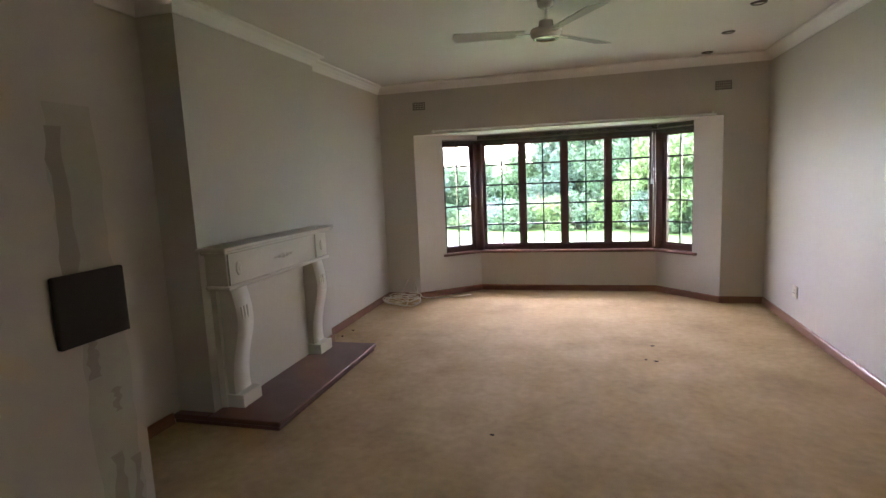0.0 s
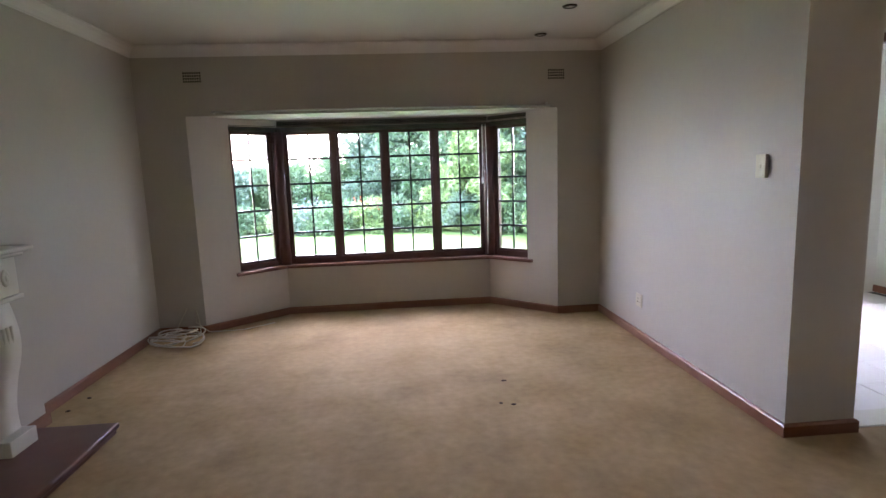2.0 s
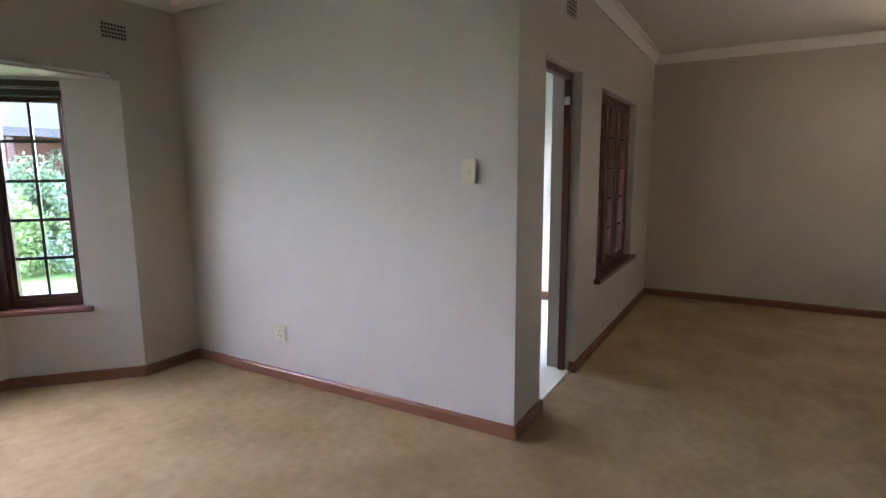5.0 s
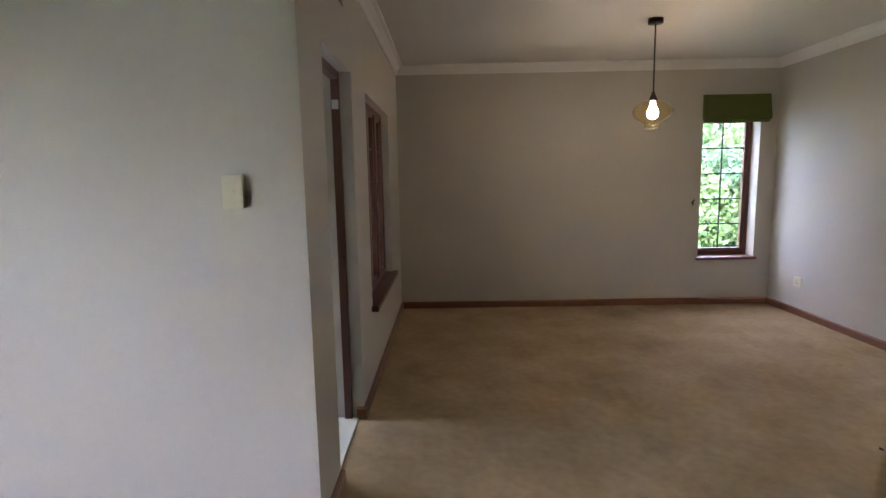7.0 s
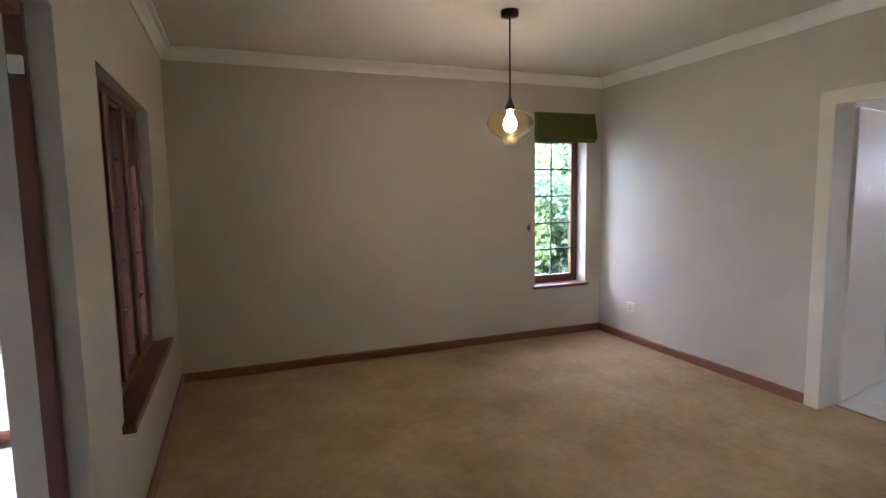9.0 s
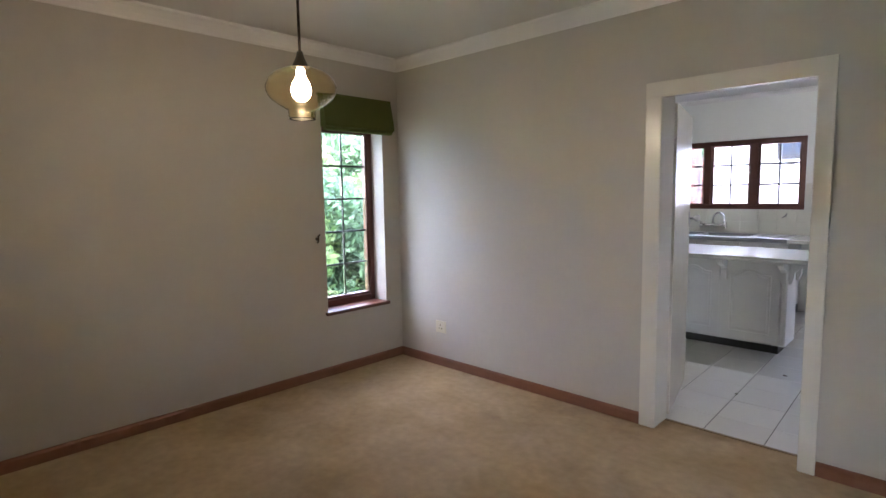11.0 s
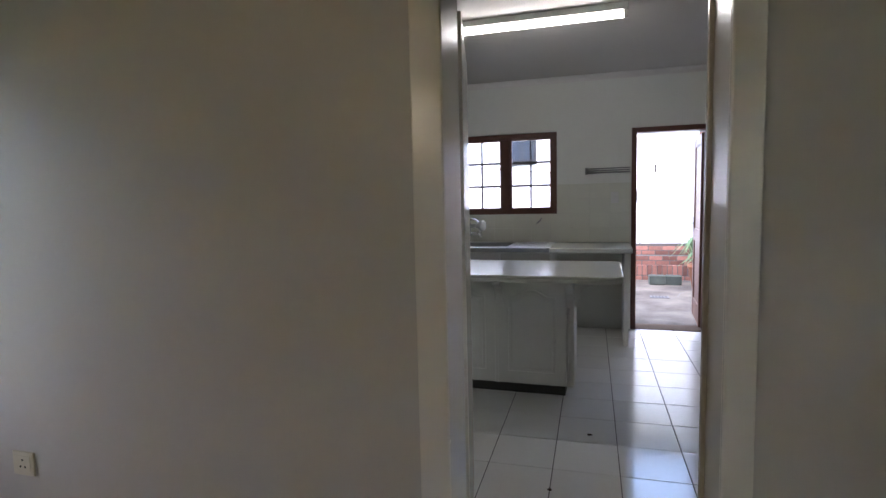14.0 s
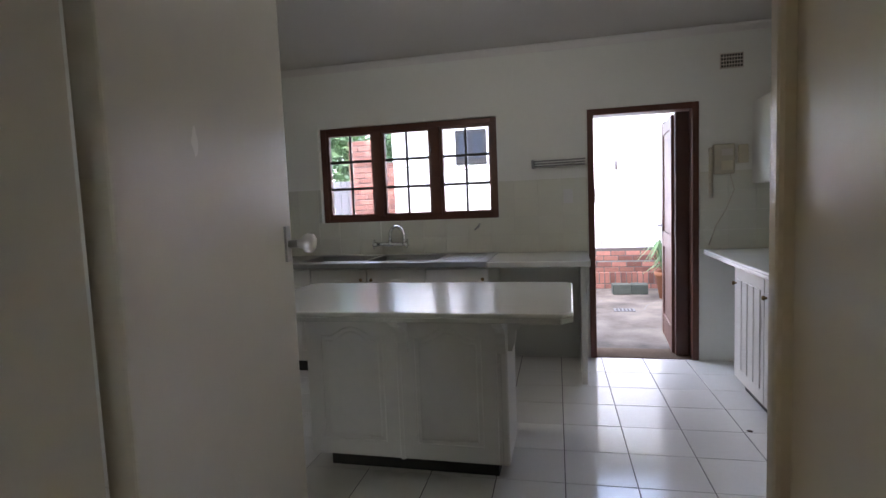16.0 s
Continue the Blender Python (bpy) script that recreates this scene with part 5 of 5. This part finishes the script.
BW_, BH, BD, BJ = 0.219, 0.070, 0.106, 0.013
brick_mesh = mesh_of("brick", boxes((0, BW_, 0, BD, 0, BH), bevel=0.005, segments=1), BRICK)
brick_end = mesh_of("brick", boxes((0, BD, 0, BD, 0, BH), bevel=0.005, segments=1), BRICK)
brick_up = mesh_of("brick", boxes((0, BH, 0, BD, 0, BW_ * 0.8), bevel=0.005, segments=1), BRICK)


def brickwork(parent, x0, x1, y, z0, courses, proud=0.006):
    """Stretcher courses on a face that looks to +y, from x0 to x1."""
    for c in range(courses):
        x = x0 - (BW_ + BJ) / 2 * (c % 2)
        while x < x1 - 0.02:
            a, b = max(x, x0), min(x + BW_, x1)
            if b - a > 0.03:
                o = share("brick", brick_mesh, parent, pose(a, y - BD + proud, z0 + c * (BH + BJ)) @ Matrix.Diagonal(((b - a) / BW_, 1, 1, 1)))
            x += BW_ + BJ


steps = thing("brick_steps", pose(0, YB, -0.12), "red face brick steps against the white wall", "steps")
part("mortar_core", boxes((-0.75, 1.10, 0.002, 0.13, 0.0, 0.62)), MORTAR, steps)
part("mortar_core", boxes((-0.75, 0.95, 0.13, 0.42, 0.0, 0.245)), MORTAR, steps)
part("mortar_core", boxes((-0.75, 1.02, 0.13, 0.29, 0.245, 0.415)), MORTAR, steps)
brickwork(steps, -0.75, 1.02, 0.29, 0.255, 2)
brickwork(steps, -0.75, 1.10, 0.13, 0.421, 2)
brickwork(steps, -0.75, 0.95, 0.42, 0.0, 1)
x = -0.75
while x < 0.93:
    share("brick", brick_up, steps, pose(x, 0.42 - BD + 0.008, BH + BJ))
    x += BH + BJ
quoin = thing("brick_pier", pose(0, YB, -0.12), "red face brick pier at the wall end", "pier", "brick piers")
part("mortar_core", boxes((-1.2, -0.54, 0.002, 0.22, 0.0, 2.6)), MORTAR, quoin)
brickwork(quoin, -1.2, -0.52, 0.225, 0.0, 31)
quoin2 = thing("brick_pier", pose(0, YB, -0.12), "red face brick corner of the white outbuilding", "pier", "brick piers")
part("mortar_core", boxes((4.02, 4.24, -0.5, 0.0, 0.0, 2.25)), MORTAR, quoin2)
brickwork(quoin2, 4.0, 4.25, 0.005, 0.0, 27)
pil = thing("brick_pier", pose(0, -11.6, -0.12), "free-standing red face brick gate pillar", "pier", "brick piers")
part("mortar_core", boxes((3.90, 4.26, -0.34, 0.0, 0.0, 2.48)), MORTAR, pil)
brickwork(pil, 3.89, 4.27, 0.0, 0.0, 30)
fence = thing("board_fence", pose(4.3, -13.2, -0.12), "grey vertical board fence", "fence")
board = mesh_of("board", boxes((0, 0.13, 0, 0.02, 0, 1.95), bevel=0.004, segments=1), FENCE)
for k in range(22):
    share("board", board, fence, pose(0.14 * k, 0, 0))
part("rail", boxes((0, 3.1, -0.04, 0.0, 1.5, 1.58)), FENCE, fence)
part("rail", boxes((0, 3.1, -0.04, 0.0, 0.4, 0.48)), FENCE, fence)
tree(6.2, -16.5, -0.5, 4.6, 1.9, LEAF_MID, 801, 9000, 0.11, "leafy tree behind the yard fence")
tree(8.6, -15.0, -0.5, 4.2, 1.8, LEAF_LIGHT, 802, 8000, 0.11, "leafy tree behind the yard fence")
# wall outside the view, added to hold sky light off the yard
wallr = thing("yard_shade_wall", pose(-1.2, KB - 0.22, -0.12), "unseen white wall added to shade the yard", "wall")
part("wall", boxes((-0.2, 0.0, -4.5, -0.3, 0.0, 3.0)), OUTWHITE, wallr)
# out-of-view slab added to darken the yard; its depth sets the kitchen's daylight
eave = structure("roof_eave", boxes((-3.0, 5.0, KB - 1.1, KB - 0.225, H + 0.02, H + 0.14)), ROOF, "unseen added eave that shades the kitchen yard", "eave")


def rough_block(name, w, d, h, seed, mat):
    """A chipped block whose faces are slightly uneven."""
    bm = boxes((-w / 2, w / 2, -d / 2, d / 2, 0, h), bevel=0.012, segments=2)
    bmesh.ops.subdivide_edges(bm, edges=list(bm.edges), cuts=2, use_grid_fill=True)
    for q in bm.verts:
        k = noise.noise_vector(q.co * 9 + Vector((seed, 0, 0))) * 0.009
        q.co += Vector((k.x, k.y, k.z if q.co.z > 0.02 else 0))
    return finish(name, bm, mat)


for k, (x, w) in enumerate(((0.20, 0.25), (-0.06, 0.25))):
    block = tagged(rough_block("stone_block", w, 0.22, 0.15, 3 * k, STONE), "mossy grey-green block lying on the yard", "stone block", "yard blocks")
    block.matrix_world = pose(x, -12.1 - 0.02 * k, -0.12, 0, 0, 3 - 7 * k)
pot = thing("plant_pot", pose(-0.42, -11.75, -0.12), "terracotta pot with a spiky green plant", "pot plant")
bm = bmesh.new()
lathe(bm, [(0.0, 0.0), (0.13, 0.0), (0.18, 0.33), (0.20, 0.33), (0.20, 0.38), (0.17, 0.38), (0.16, 0.34), (0.0, 0.34)], 24)
part("pot", bm, TERRACOTTA, pot)
rp = random.Random(6)
bm = bmesh.new()
for k in range(70):
    a, l, up = rp.uniform(0, 6.28), rp.uniform(0.22, 0.52), rp.uniform(0.08, 0.5)
    d, s = Vector((math.cos(a), math.sin(a), 0)), Vector((-math.sin(a), math.cos(a), 0)) * 0.014
    p = [d * 0.03 + Vector((0, 0, 0.34)), d * l * 0.5 + Vector((0, 0, 0.36 + up)), d * l + Vector((0, 0, 0.30 + up * 0.5))]
    q = [bm.verts.new(p[0] - s), bm.verts.new(p[0] + s), bm.verts.new(p[1] + s * 1.4), bm.verts.new(p[1] - s * 1.4), bm.verts.new(p[2])]
    bm.faces.new((q[0], q[1], q[2], q[3]))
    bm.faces.new((q[3], q[2], q[4]))
part("leaves", bm, LEAF_MID, pot)
drain = thing("drain_grate", pose(0.27, -10.85, -0.119), "small grey drain grate in the yard", "drain")
part("grate", boxes((-0.13, 0.13, -0.09, 0.09, 0, 0.006), bevel=0.002), FENCE, drain)
# dark strips on the solid grate paint the shade in its slots
for k in range(5):
    part("slot", boxes((-0.10 + 0.045 * k, -0.08 + 0.045 * k, -0.07, 0.07, 0.006, 0.0068)), DARKFILL, drain)

for k, pts in enumerate((((0.15, -10.75), (0.02, -10.9), (-0.05, -11.2), (-0.20, -11.45)), ((0.62, -11.0), (0.60, -11.3), (0.50, -11.55)), ((0.3, -9.7), (0.1, -9.85), (-0.25, -9.8)))):
    bm = bmesh.new()
    lo = []
    for x, y in pts:
        lo.append((bm.verts.new((x - 0.006, y, -0.1185)), bm.verts.new((x + 0.006, y + 0.004, -0.1185))))
    for a, b in zip(lo, lo[1:]):
        bm.faces.new((a[0], a[1], b[1], b[0]))
    part("crack", bm, PLINTH, bpy.data.objects["pavement_yard"], "dark crack in the concrete")
structure("back_step", boxes((-0.10, 0.86, KB - 0.50, KB - 0.222, -0.2, -0.05), bevel=0.01), BROWNSTEP, "worn brown concrete step outside the back door", "step")

# ---------------------------------------------------------------- painted bricks in the sunroom
PBRICK = material("white_painted_brick", (0.78, 0.77, 0.74), 0.5, color2=(0.73, 0.72, 0.69), scale=6, fine=60, fine_var=0.04, bump=0.2, bump_scale=80, piece=0.03)
east = bpy.data.objects["wall_sunroom_east"]
pb = mesh_of("brick", boxes((-0.0025, 0.0, 0.0, 0.224, 0.0, 0.077), bevel=0.0012, segments=1), PBRICK)
for c in range(2, 30):
    y = 0.203 + (0.115 if c % 2 else 0.0)
    while y < 2.5:
        share("brick", pb, east, pose(SX - 0.0005, y, -0.06 + c * 0.083))
        y += 0.23

# ---------------------------------------------------------------- tile pieces
P, J = 0.3465, 0.004
tile = mesh_of("tile", boxes((J / 2, P - J / 2, J / 2, P - J / 2, -0.008, 0.0), bevel=0.0015, segments=1), TILE)
PX, PY = 0.328, 0.340
ktile = mesh_of("tile", boxes((J / 2, PX - J / 2, J / 2, PY - J / 2, -0.008, 0.0), bevel=0.0015, segments=1), TILE)
GRID = pose(0.669, -6.87, 0, 0, 0, 1.3)
EDGE = SOUTH - 0.178
for i in range(-6, 11):
    for j in range(-6, 10):
        m = GRID @ pose(i * PX, j * PY, random.uniform(-0.0006, 0.0006))
        corners = [m @ Vector((u, v, 0)) for u in (0, PX) for v in (0, PY)]
        if min(c.y for c in corners) > EDGE - 0.02 or max(c.y for c in corners) < KB - 0.1 or min(c.x for c in corners) > KE + 0.1 or max(c.x for c in corners) < KW - 0.1:
            continue
        if max(c.y for c in corners) < EDGE and min(c.y for c in corners) > KB - 0.02:
            share("tile", ktile, kfloor, m)
            continue
        bm = boxes((J / 2, PX - J / 2, J / 2, PY - J / 2, -0.008, 0.0), bevel=0.0015, segments=1)
        bm.transform(m)
        for edge, side in ((EDGE, 1), (KB - 0.02, -1)):
            bmesh.ops.bisect_plane(bm, geom=list(bm.verts) + list(bm.edges) + list(bm.faces), plane_co=(0, edge, 0), plane_no=(0, side, 0), clear_outer=True)
        if bm.faces:
            part("tile", bm, TILE, kfloor)
        else:
            bm.free()
sfloor = bpy.data.objects["floor_sunroom"]
for i in range(9):
    for j in range(8):
        x, y = 0.235 + i * P, 0.205 + j * P
        if x + P < SX + 0.18:
            share("tile", tile, sfloor, pose(x, y, -0.001 + random.uniform(-0.0006, 0.0006)))
kwall = bpy.data.objects["wall_kitchen_back"]
TW, TH = 0.2, 0.152
wtile = mesh_of("tile", boxes((0.001, TW - 0.001, 0.0, 0.007, 0.001, TH - 0.001), bevel=0.001, segments=1), WTILE)
structure("tile_bed", boxes((0.79, KE - 0.002, KB + 0.0005, KB + 0.003, 0.90, 1.19)), WGROUT, "pale grout bed behind wall tiles", "tiles")
structure("tile_bed", boxes((0.79, 1.52, KB + 0.0005, KB + 0.003, 1.19, 1.508)), WGROUT, "pale grout bed behind wall tiles", "tiles")
structure("tile_bed", boxes((3.165, KE - 0.002, KB + 0.0005, KB + 0.003, 1.19, 1.508)), WGROUT, "pale grout bed behind wall tiles", "tiles")
for r in range(4):
    for c in range(14):
        x, w = 0.792 + c * TW, TW
        if r > 1:
            if x < 1.523 < x + TW:
                w = 1.523 - x
            elif 1.523 <= x < 3.17:
                if x + TW < 3.2:
                    continue
                x, w = 3.167, x + TW - 3.167
        if x + w > KE or w < 0.02:
            continue
        share("tile", wtile, kwall, pose(x, KB + 0.003, 0.90 + r * TH) @ Matrix.Diagonal((w / TW, 1, 1, 1)))
    for c in range(4):
        x = -0.062 - (c + 1) * TW
        if x > KW:
            share("tile", wtile, kwall, pose(x, KB + 0.003, 0.90 + r * TH))
